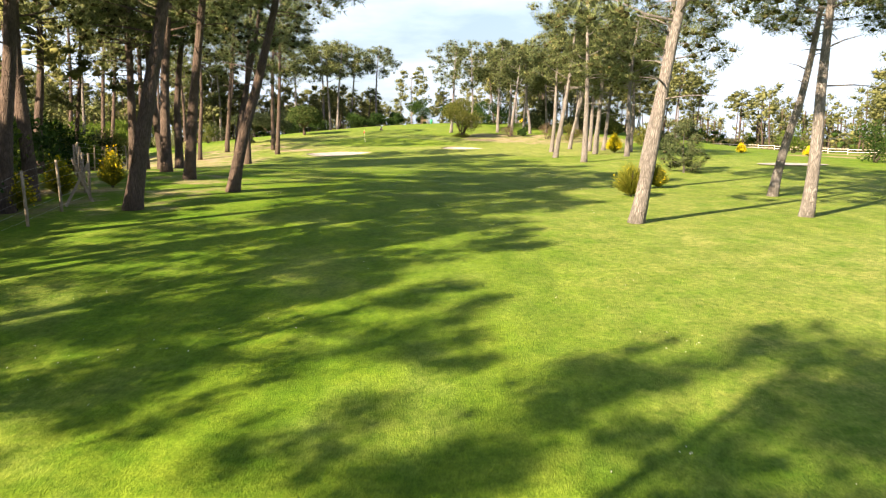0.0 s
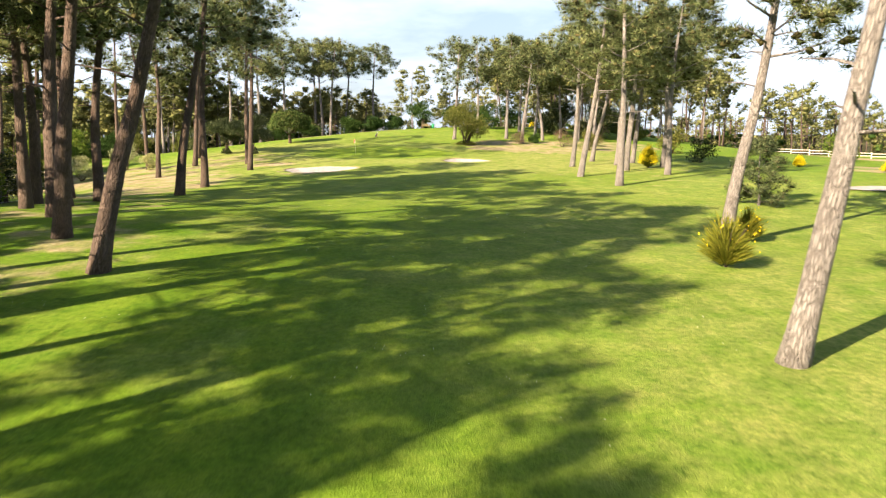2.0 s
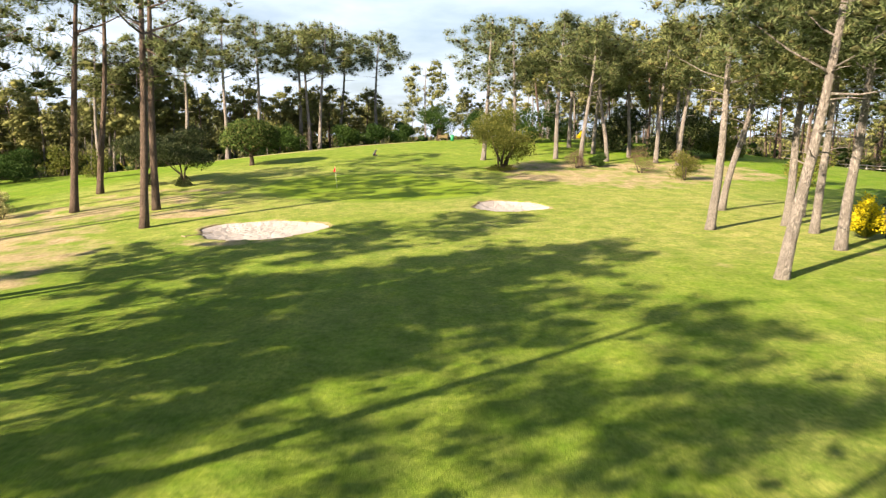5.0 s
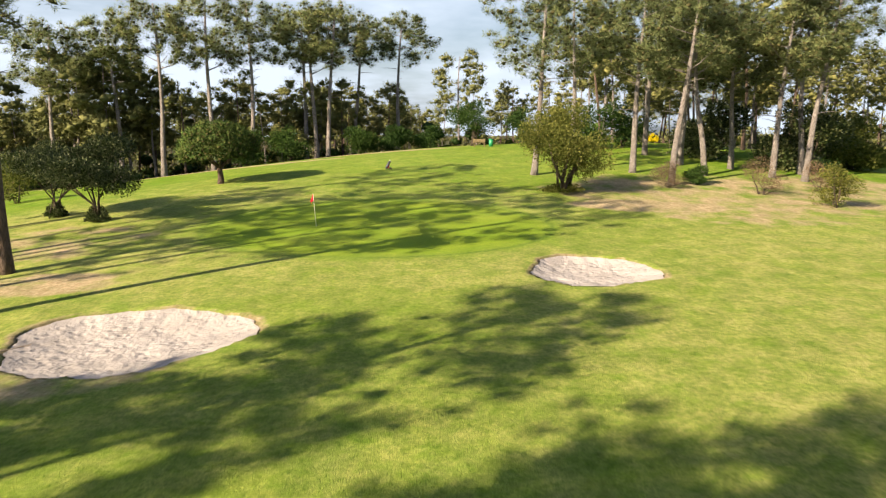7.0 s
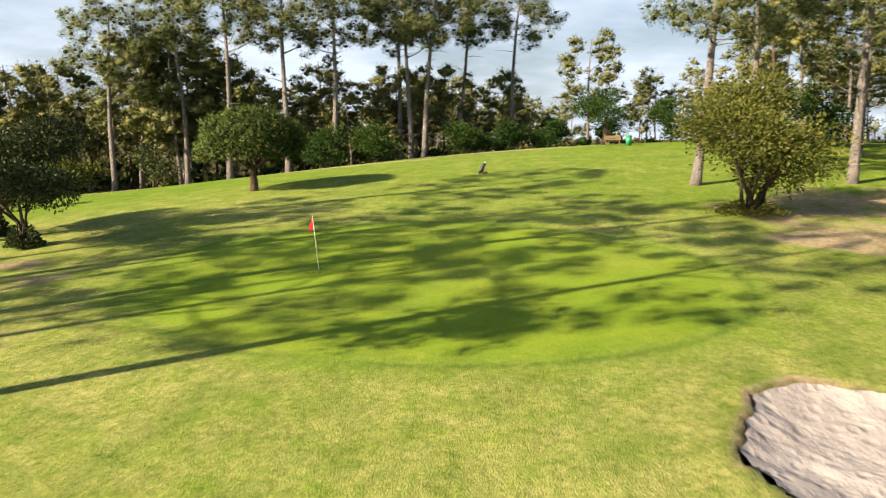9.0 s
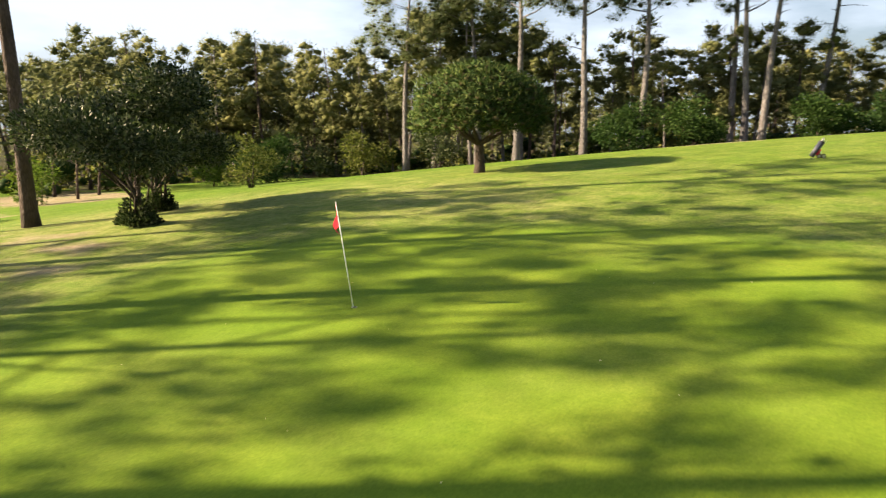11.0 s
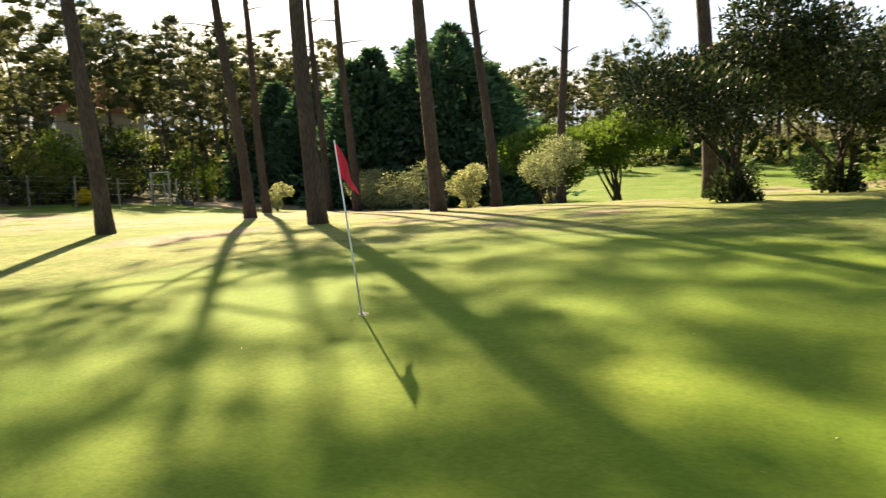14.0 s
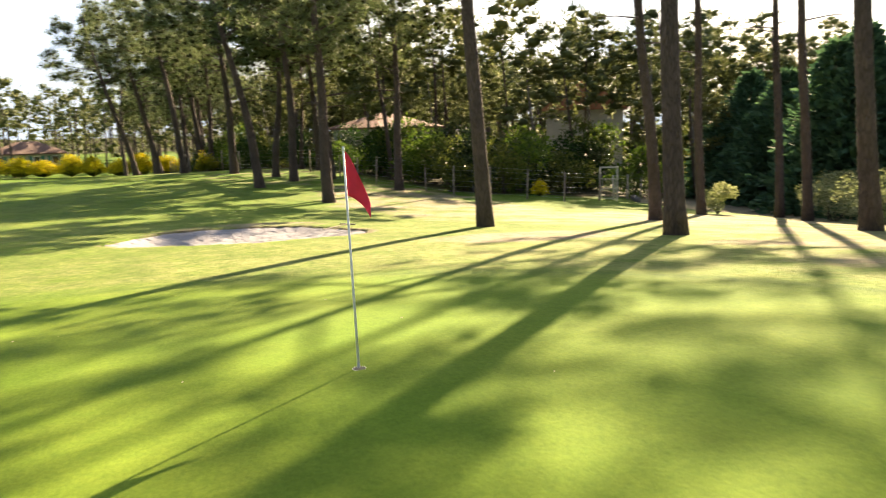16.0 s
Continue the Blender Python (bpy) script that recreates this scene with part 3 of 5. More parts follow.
def pine_crown(rng, h, lo, spread, n_limb, n_puff, size):
    """Limbs that leave the stem, each ending in a lobe of needle puffs, given as (x, y, z, radius)."""
    limbs, puffs = [], []
    for i in range(n_limb):
        u = (i + rng.random() * 0.8) / n_limb
        z = h * (lo + (0.97 - lo) * u)
        az = i * 2.39996 + rng.normal() * 0.35
        prof = (0.74 + 0.9 * u) if u < 0.3 else max(0.20, 1.02 * math.sqrt(max(0.0, 1 - ((u - 0.3) / 0.74) ** 2)))
        reach = spread * prof * rng.uniform(0.70, 1.12)
        tip = np.array([math.cos(az) * reach, math.sin(az) * reach, z + rng.normal() * 0.25])
        a = np.array([0, 0, max(h * lo * 0.9, z - reach * rng.uniform(0.25, 0.55))])
        limbs.append(([a, a * 0.58 + tip * 0.42 + np.array([0, 0, -0.05 * reach]), a * 0.22 + tip * 0.78 + np.array([0, 0, -0.02 * reach]), tip], [k * 0.0034 * h * (1.15 - 0.6 * u) for k in (1.0, 0.7, 0.45, 0.2)]))
        lobe = spread * rng.uniform(0.30, 0.50) * (1.0 if u < 0.8 else 0.8)
        d = rng.normal(size=(n_puff, 3))
        d /= np.linalg.norm(d, axis=1, keepdims=True)
        d[:, 2] = d[:, 2] * 0.80 + 0.10
        for p in tip + d * lobe * np.cbrt(rng.uniform(0.05, 1.2, (n_puff, 1))):
            puffs.append((*p, size * rng.uniform(0.65, 1.3)))
    return limbs, np.array(puffs)


CROWNS = {}         # points, triangles and normals of each crown, by its mesh


def build_pine(seed, h, r, lo, spread, bark_mat, needle_mat, rich=True, bend=0.25, crown=None):
    rng = np.random.default_rng(seed)
    tree = empty("pine_tree", "tall maritime pine with bare furrowed trunk and open crown", "pine tree")
    ph, amp = rng.uniform(0, 6.28), bend * rng.uniform(0.5, 1.3)
    n = 18 if rich else 8
    sway = lambda z: np.array([amp * math.sin(z / h * 4.2 + ph) - amp * math.sin(ph), amp * math.cos(z / h * 3.1 + ph) - amp * math.cos(ph), 0])
    zs = np.linspace(-0.35, h * 0.97, n)
    pts = [np.array([0, 0, z]) + sway(max(z, 0)) * min(1, max(z, 0) / h * 3) for z in zs]
    radii = [r * (1.0 - 0.78 * max(z, 0) / h) + r * 0.34 * math.exp(-max(z, 0) / 0.35) for z in zs]
    v, f = tube(pts, radii, 14 if rich else 6, 0.10, rng)
    part("trunk", mesh_of("trunk", v, f, bark_mat), tree)
    # limbs, puffs on each, puff radius, needles in a puff, their length and width, fineness of the puff
    n_limb, n_puff, size, n_needle, length, width, level = crown or ((16, 15, 0.43, 82, 0.25, 0.040, 1) if rich else (10, 9, 0.58, 28, 0.38, 0.100, 1))
    limbs, puffs = pine_crown(rng, h, lo, spread, n_limb, n_puff, size)

    def shift(p):
        return p + sway(p[2]) * min(1, p[2] / h * 3)

    pick = range(0, len(limbs), 2) if rich else range(0, len(limbs), 5)
    for i in pick:
        v, f = tube([shift(p) for p in limbs[i][0]], limbs[i][1], 6 if rich else 4)
        part("limb", mesh_of("limb", v, f, bark_mat), tree)
    if rich:      # dead snags under the crown
        for i in range(8):
            z = h * rng.uniform(lo * 0.55, lo * 1.05)
            az, length_ = rng.uniform(0, 6.28), rng.uniform(0.5, 2.3)
            a = shift(np.array([0, 0, z]))
            b = a + np.array([math.cos(az) * length_, math.sin(az) * length_, rng.uniform(-0.1, 0.45)])
            v, f = tube([a, (a + b) / 2 + np.array([0, 0, 0.06]), b], [0.038, 0.024, 0.008], 5)
            part("dead_snag", mesh_of("dead_snag", v, f, bark_mat), tree, "bare grey dead branch")
    for p in puffs:
        p[:3] = shift(p[:3])
    cloud = needle_cloud(rng, puffs, n_needle, length, width, level, 0.40 if rich else 0.56, (0, 0, h * (lo * 0.55 + 0.40)))
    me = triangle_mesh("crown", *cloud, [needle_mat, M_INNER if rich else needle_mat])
    CROWNS[me] = cloud
    part("crown", me, tree)
    return tree


def stand(x, y, lean=(0.0, 0.0), turn=0.0, scale=1.0, sink=0.0):
    """The pose of a tree that stands on the land, leaning by metres per metre."""
    axis = Vector((lean[0], lean[1], 1.0)).normalized()
    tilt = Vector((0, 0, 1)).rotation_difference(axis).to_matrix().to_4x4()
    return Matrix.Translation((x, y, gz(x, y) - sink)) @ tilt @ Matrix.Rotation(turn, 4, "Z") @ Matrix.Scale(scale, 4)


def away(ob):
    """Take a pattern that has been copied out of the scene."""
    for o in (*ob.children_recursive, ob):
        bpy.data.objects.remove(o)


RICH = {}
for kind, (mat, r, lo) in {"grey": (M_BARK_GREY, 0.24, 0.52), "brown": (M_BARK_RED, 0.27, 0.54), "slim": (M_BARK_RED, 0.225, 0.60), "tall": (M_BARK_RED, 0.20, 0.60), "high": (M_BARK_GREY, 0.25, 0.62)}.items():
    first = {"grey": 10, "brown": 60, "slim": 40, "tall": 50, "high": 30}[kind]
    RICH[kind] = [build_pine(first + i, {"slim": 17.6, "tall": 20.5, "high": 15.6}.get(kind, 14.0), r, lo + 0.04 * (i % 3), {"slim": 3.1, "tall": 3.1}.get(kind, 3.0) + 0.3 * (i % 2), mat, M_NEEDLE, True, 0.18 + 0.08 * (i % 3), {"slim": (13, 10, 0.37, 58, 0.28, 0.040, 1), "tall": (12, 9, 0.36, 58, 0.28, 0.040, 1)}.get(kind)) for i in range(4)]
LITE = [build_pine(80 + i, 13.0, 0.17, (0.60, 0.36, 0.54, 0.44, 0.56)[i % 5], 2.6 + 0.25 * (i % 3), M_BARK_RED if i % 2 else M_BARK_GREY, M_NEEDLE_FAR, False, 0.3) for i in range(10)]
FAR = [build_pine(80 + i, 13.0, 0.17, (0.60, 0.36, 0.54, 0.44, 0.56)[i % 5], 2.6 + 0.25 * (i % 3), M_BARK_RED, M_NEEDLE_FAR, False, 0.3, (9, 5, 0.80, 14, 0.55, 0.18, 1)) for i in range(6)]
BUSHY = [build_pine(180 + i, 13.0, 0.18, (0.20, 0.28, 0.24, 0.32)[i % 4], 2.9 + 0.3 * (i % 3), M_BARK_GREY if i % 2 else M_BARK_RED, M_NEEDLE_FAR, False, 0.25, (13, 9, 0.78, 56, 0.34, 0.075, 1)) for i in range(6)]

rnd = random.Random(5)


def plant(kind, rows, group, label):
    made = []
    for i, (x, y, size, lx, ly) in enumerate(rows):
        ob = copy_thing(RICH[kind][(i + len(rows)) % 4], stand(x, y, (lx, ly), rnd.uniform(0, 6.28), size))
        made.append(tagged(ob, label, "pine tree", group))
    return made


# x, y, size, lean in x and y
# pines at y 20 and below are unseen, added to cast shade on the fairway
plant("brown", ((-10.6, 24.1, 1.08, 0.18, 0.03), (-12.0, 33.6, 1.0, 0.11, -0.04), (-8.6, 29.0, 0.92, 0.17, 0.08), (-15.1, 38.8, 1.10, 0.04, 0.0),
                (-18.6, 42.8, 1.0, 0.02, 0.0), (-17.2, 43.6, 0.95, -0.02, 0.0), (-17.6, 47.5, 1.0, 0.03, 0.0), (-20.3, 46.5, 1.0, 0.05, 0.0), (-22.4, 53.6, 0.95, 0.02, 0.0),
                (-21.6, 38.0, 0.95, 0.02, 0.0), (-14.85, 51.2, 1.0, 0.11, 0.0), (-16.5, 60.2, 1.0, 0.06, -0.02), (-11.0, -5.0, 0.95, 0.03, 0.0), (-13.5, 8.0, 0.85, 0.05, 0.0),
                (-7.6, -6.4, 1.0, 0.0, 0.0), (-20.5, 0.5, 1.0, 0.02, 0.0),
                (-13.8, 12.8, 1.0, 0.06, 0.0), (-15.4, 16.4, 1.05, 0.08, 0.0), (-16.6, 8.8, 0.95, 0.04, 0.0), 
                 (-22.5, 26.0, 0.9, 0.0, 0.0), (-14.4, 20.0, 1.0, 0.05, 0.0), (-14.6, 0.8, 0.85, 0.03, 0.0), (-14.4, 23.2, 1.0, 0.03, 0.0), (-14.9, 25.6, 0.95, 0.02, 0.0)),
      "pines along the west rough", "tall pine with dark furrowed trunk beside the fairway")
by_green = plant("slim", ((-17.3, 74.5, 1.0, 0.06, 0.0), (-19.1, 80.2, 1.04, 0.04, -0.08), (-24.85, 72.8, 0.95, 0.04, -0.04),
               (-26.9, 88.8, 1.05, 0.10, -0.07), (-24.5, 80.9, 1.05, 0.12, -0.05), (-32.7, 82.4, 0.90, 0.04, -0.02), (-29.15, 81.0, 0.88, -0.02, -0.10)),
      "pines beside the green", "tall slender pine with reddish-brown trunk beside the green")
plant("tall", ((-33.6, 71.8, 1.04, 0.12, 0.02), (-32.2, 67.3, 1.06, 0.10, -0.03), (-35.9, 68.4, 1.04, 0.06, 0.0)), "pines by the track", "very tall thin pine with reddish-brown trunk by the track")
plant("grey", ((6.46, 23.4, 1.0, 0.185, 0.0), (13.36, 25.8, 0.98, 0.085, 0.0), (15.5, 33.2, 0.92, 0.12, 0.0), (9.85, 35.4, 0.95, 0.10, 0.0)),
      "leaning pines east of the fairway", "leaning pine with pale lichen-spotted bark on open grass")
plant("grey", ((10.95, 55.15, 0.96, 0.01, 0.0), (9.75, 61.7, 0.92, 0.13, 0.0), (10.96, 72.1, 0.9, 0.09, 0.0), (14.1, 79.4, 0.88, 0.11, 0.0), (15.0, 73.2, 0.9, 0.10, 0.0),
                (15.2, 70.8, 0.85, 0.05, 0.0), (14.2, 66.6, 0.92, 0.03, 0.0), (17.9, 69.5, 0.9, 0.04, 0.0), (16.0, 62.0, 0.9, 0.04, 0.0), (17.2, 76.5, 0.92, 0.12, 0.0),
                (18.7, 71.2, 0.86, 0.02, 0.0)),
      "pine clump east of the fairway", "slender pine with pinkish-grey bark in a clump")
plant("grey", ((1.17, 105.2, 0.94, 0.08, 0.01), (8.17, 107.3, 0.95, 0.03, 0.0), (9.75, 102.6, 0.93, 0.06, 0.0), (12.97, 106.9, 0.9, -0.02, 0.0), (15.9, 110.5, 0.86, 0.02, 0.0),
                (17.7, 107.2, 0.92, 0.06, 0.0), (19.5, 106.2, 0.95, 0.10, 0.0), (20.5, 109.5, 0.95, 0.03, 0.0), (12.6, 112.0, 0.9, 0.02, 0.0), (10.8, 116.5, 0.95, 0.0, 0.0),
                (4.5, 113.5, 0.92, 0.02, 0.0)),
      "pines on the sandy mound", "tall pine with pale sunlit trunk on the sandy mound")
plant("high", ((-12.9, 138.0, 1.0, 0.07, 0.0), (-19.2, 130.2, 1.02, 0.06, 0.0), (-20.6, 131.0, 1.0, -0.01, 0.0), (-22.0, 132.0, 1.03, 0.01, 0.0), (-17.6, 136.0, 0.98, 0.02, 0.0),
                (-26.2, 127.0, 1.05, 0.0, 0.0), (-29.5, 125.0, 1.1, 0.02, 0.0), (-33.5, 122.5, 1.06, 0.0, 0.0), (-38.5, 124.0, 1.0, -0.02, 0.0), (-43.5, 121.0, 1.0, 0.02, 0.0)),
      "pines behind the hedge", "tall pine with flat-topped crown behind the hedge")


def drooping_limb(tree, points, seed, n_puff=16, wide=0.26, size=0.26):
    """A long bare limb that hangs out of a pine and ends in needles; points in the world."""
    back = tree.matrix_basis.inverted()
    pts = [back @ Vector(p) for p in points]
    v, f = tube(pts, [0.075, 0.055, 0.04, 0.03, 0.012], 7)
    limb = part("limb", mesh_of("limb", v, f, M_BARK_RED), tree, "long drooping side limb")
    rng = np.random.default_rng(seed)
    k = rng.integers(2, len(pts) - 1, n_puff)
    u = rng.uniform(0, 1, n_puff)[:, None]
    arr = np.array([tuple(p) for p in pts])
    at = arr[k] * (1 - u) + arr[k + 1] * u + rng.normal(size=(n_puff, 3)) * wide
    puffs = np.concatenate([at, size * rng.uniform(0.7, 1.3, (n_puff, 1))], 1)
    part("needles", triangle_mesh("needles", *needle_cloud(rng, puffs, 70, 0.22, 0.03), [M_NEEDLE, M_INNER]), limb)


drooping_limb(by_green[5], ((-32.7, 82.4, 6.4), (-32.9, 83.5, 6.8), (-33.0, 84.6, 6.5), (-33.0, 85.5, 5.8), (-33.0, 86.2, 4.8)), 4)
drooping_limb(by_green[0], ((-16.9, 74.5, 8.6), (-16.3, 74.5, 8.6), (-15.6, 74.7, 8.2), (-14.8, 74.8, 7.6), (-13.9, 75.0, 6.9)), 5, 40, 0.50, 0.34)
drooping_limb(by_green[0], ((-16.9, 74.5, 7.8), (-16.5, 74.4, 7.8), (-16.0, 74.3, 7.5), (-15.4, 74.3, 7.2), (-14.8, 74.2, 6.8)), 6, 26, 0.42, 0.32)


def scatter(n, box_, keep, gap, seed, taken):
    """Random standing places for trees inside a box, where keep() allows it."""
    r = random.Random(seed)
    out = []
    for _ in range(n * 30):
        if len(out) >= n:
            break
        x, y = r.uniform(box_[0], box_[1]), r.uniform(box_[2], box_[3])
        if keep(x, y) and all((x - a) ** 2 + (y - b) ** 2 > gap * gap for a, b in taken):
            out.append((x, y))
            taken.append((x, y))
    return out


WOODS = []          # places taken by trees of the woods


def north_edge(x):
    return float(np.interp(x, (-90, -57, -40, -22, -14, 0, 14, 60), (116, 121, 124, 132, 142, 160, 122, 118)))


houses_at = ((-29.9, 29.9, 6.8), (-49.6, 33.0, 9.0), (6.5, -37.0, 8.0))


def clear_of_houses(x, y):
    return all((x - a) ** 2 + (y - b) ** 2 > r * r for a, b, r in houses_at)


wood_rows = []
wood_rows += [(p, "pine wood beyond the fence") for p in scatter(140, (-75, -12, -50, 57), lambda x, y: x < float(fence_x(y)) - (10.0 if -16 < y < 34 else 1.5) and clear_of_houses(x, y), 2.7, 1, WOODS)]
wood_rows += [(p, "pine wood beyond the fence") for p in scatter(50, (-60, -25, -48, 6), lambda x, y: clear_of_houses(x, y), 2.4, 9, WOODS)]
wood_rows += [(p, "pine wood south of the tee") for p in scatter(60, (-15, 45, -70, -17), lambda x, y: clear_of_houses(x, y), 3.2, 2, WOODS)]
wood_rows += [(p, "pine wood to the west") for p in scatter(90, (-120, -58, 45, 118), lambda x, y: (x < -84 or (y > 98 and x < -61)), 3.0, 3, WOODS)]
wood_rows += [(p, "pine wood to the north") for p in scatter(150, (-100, -13, 115, 170), lambda x, y: y > north_edge(x), 2.7, 4, WOODS)]
wood_rows += [(p, "pine wood to the north-east") for p in scatter(20, (-12, 24, 150, 200), lambda x, y: True, 5.0, 5, WOODS)]
wood_rows += [(p, "pine wood to the east") for p in scatter(120, (26, 95, 30, 165), lambda x, y: x > 46 + max(0.0, y - 74) * 0.6, 3.2, 6, WOODS)]
wood_rows += [(p, "pine wood to the north-east") for p in scatter(40, (9, 52, 124, 154), lambda x, y: x < 0.36 * y, 3.0, 16, WOODS)]
wood_rows += [(p, "pine wood to the north-east") for p in scatter(26, (64, 100, 126, 168), lambda x, y: True, 3.0, 17, WOODS)]
front = scatter(34, (-72, -14, 114, 150), lambda x, y: 0 < y - north_edge(x) < 7.0, 2.5, 14, WOODS)
wood_rows.sort(key=lambda row: math.hypot(row[0][0] + 10, (row[0][1] - 88) * 0.8))
wood_rows += [((x, y), "pine wood beyond the fence") for x, y in ((-41.0, 45.0), (-44.5, 41.0), (-46.0, 46.0), (-26.5, 40.5), (-28.5, 37.5), (-31.0, 39.0), (-38.5, 48.0), (-34.5, 44.5))]
wood_rows += [((x, y), "pines beyond the evergreens") for x, y in ((-52.0, 99.0), (-55.0, 101.5), (-58.0, 99.5), (-62.0, 101.0), (-50.0, 102.0), (-47.0, 100.5), (-60.0, 104.0), (-54.0, 105.0), (-65.0, 97.0), (-68.0, 94.0))]
for i, (x, y) in enumerate(front):
    m = stand(x, y, (rnd.gauss(0.0, 0.03), rnd.gauss(0.0, 0.03)), rnd.uniform(0, 6.28), rnd.uniform(0.72, 1.06) if x < -36 else rnd.uniform(0.48, 0.72))
    tagged(copy_thing(BUSHY[i % len(BUSHY)], m), "bushy pine with needles low on its trunk at a wood's edge", "pine tree", "edge of the pine wood to the north")
NEAR = 180
rest = []
for i, ((x, y), group) in enumerate(wood_rows):
    west = group == "pine wood beyond the fence"
    lean = (rnd.gauss(0.05 if west else 0.0, 0.04), rnd.gauss(-0.02, 0.03))
    m = stand(x, y, lean, rnd.uniform(0, 6.28), rnd.uniform(0.75, 1.12) * {"pines beyond the evergreens": 0.62, "pine wood to the north": 0.74, "pine wood to the west": 1.0}.get(group, 1.0))
    if i < NEAR:
        tagged(copy_thing(LITE[i % len(LITE)], m), "slim pine with dark trunk in a dense wood", "pine tree", group)
    elif math.hypot(x + 8, y - 60) < 128:
        rest.append((i % len(FAR), m))


def joined_woods(name, label, rows):
    """Trees too far off to be told apart, in one mesh."""
    flat = []
    for tree in FAR:
        groups = []
        for o in tree.children:
            if o.data in CROWNS:
                groups.append(CROWNS[o.data])
                continue
            co, nrm = np.empty(len(o.data.vertices) * 3, np.float32), np.empty(len(o.data.vertices) * 3, np.float32)
            o.data.vertices.foreach_get("co", co)
            o.data.vertices.foreach_get("normal", nrm)
            o.data.calc_loop_triangles()
            tris = np.empty(len(o.data.loop_triangles) * 3, np.int32)
            o.data.loop_triangles.foreach_get("vertices", tris)
            groups.append((co.reshape(-1, 3), tris.reshape(-1, 3), nrm.reshape(-1, 3), np.full(len(tris) // 3, 2)))
        flat.append(groups)
    verts, tris_all, normals, slots, n = [], [], [], [], 0
    for k, m in rows:
        a = np.array(m)
        for co, tris, nrm, slot in flat[k]:
            verts.append(co @ a[:3, :3].T + a[:3, 3])
            turned = nrm @ a[:3, :3].T
            normals.append(turned / (np.linalg.norm(turned, axis=1, keepdims=True) + 1e-9))
            tris_all.append(tris + n)
            slots.append(slot)
            n += len(co)
    me = triangle_mesh(name, np.concatenate(verts), np.concatenate(tris_all), np.concatenate(normals), np.concatenate(slots), [M_NEEDLE_FAR, M_NEEDLE_FAR, M_BARK_RED])
    return tagged(new(name, me), label, "woods", kind="stuff")


joined_woods("pine_woods", "dense pine woods standing back from the course", rest)
for patterns in (*RICH.values(), LITE, FAR, BUSHY):
    for ob in patterns:
        away(ob)


def build_far_woods():
    """The wooded skyline far beyond the course, all round."""
    rng = np.random.default_rng(77)
    puffs, stems = [], []
    for k in range(1300):
        th, d = rng.uniform(0, 2 * math.pi), rng.uniform(122, 250)
        x, y = -8 + d * math.cos(th), 60 + d * math.sin(th)
        h = rng.uniform(7.0, 12.0) if not (-20 < x < 45 and y > 150) else rng.uniform(4.0, 7.5)
        z = gz(x, y)
        for i in range(4):
            puffs.append((x + rng.normal() * 1.1, y + rng.normal() * 1.1, z + h - rng.uniform(0.3, 4.2), rng.uniform(0.9, 1.7)))
        for i in range(3):
            puffs.append((x + rng.normal() * 2.6, y + rng.normal() * 2.6, z + rng.uniform(0.2, h * 0.5), rng.uniform(1.2, 2.2)))
        stems.append((x, y, z, h))
    co, tris, nrm, slots = needle_cloud(rng, puffs, 22, 0.8, 0.26, 1)
    sx = np.array(stems)
    corner = np.array([(math.cos(a), math.sin(a), 0) for a in (0.3, 2.4, 4.5)])
    foot = sx[:, None, :3] + corner * 0.20
    head = foot * 1.0
    head[:, :, 2] += sx[:, 3:4] * 0.85
    ring = np.concatenate([foot, head], 1).reshape(-1, 3)
    quads = np.array([(0, 1, 4), (0, 4, 3), (1, 2, 5), (1, 5, 4), (2, 0, 3), (2, 3, 5)])
    stem_tris = (quads[None] + (np.arange(len(sx)) * 6)[:, None, None]).reshape(-1, 3) + len(co)
    stem_n = np.tile(np.concatenate([corner, corner]), (len(sx), 1))
    slots = np.concatenate([slots, np.full(len(stem_tris), 2)])
    me = triangle_mesh("far_woods", np.concatenate([co, ring]), np.concatenate([tris, stem_tris]), np.concatenate([nrm, stem_n]), slots, [M_NEEDLE_FAR, M_NEEDLE_FAR, M_BARK_RED])
    return tagged(new("far_woods", me), "distant pine woods along the skyline", "woods", kind="stuff")


build_far_woods()


def build_thicket():
    """Low leafy growth under the woods, too tangled to be told apart."""
    rng = np.random.default_rng(91)
    puffs = []
    for x0, x1, y0, y1, n, top in ((-78, -47, 26, 55, 330, 3.6), (-115, -62, -30, 30, 330, 4.2), (-92, -84, 44, 100, 150, 3.2), (-82, -16, 124, 150, 260, 2.6), (-60, -30, -24, 24, 230, 2.8), (56, 66, 34, 84, 90, 3.0), (78, 100, 100, 150, 120, 4.0), (-10, 66, 142, 160, 170, 3.2), (-76, -58, 97, 114, 70, 2.4)):
        for i in range(n):
            x, y = rng.uniform(x0, x1), rng.uniform(y0, y1)
            if clear_of_houses(x, y) and not (y0 == 124 and y < north_edge(x) + 2):
                puffs.append((x, y, gz(x, y) + rng.uniform(0.1, 1.0) ** 1.5 * top, rng.uniform(0.8, 1.6)))
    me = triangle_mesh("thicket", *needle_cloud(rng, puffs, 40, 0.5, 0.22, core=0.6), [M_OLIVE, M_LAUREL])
    return tagged(new("thicket", me), "dark green undergrowth beneath the pine woods", "undergrowth", kind="stuff")


build_thicket()


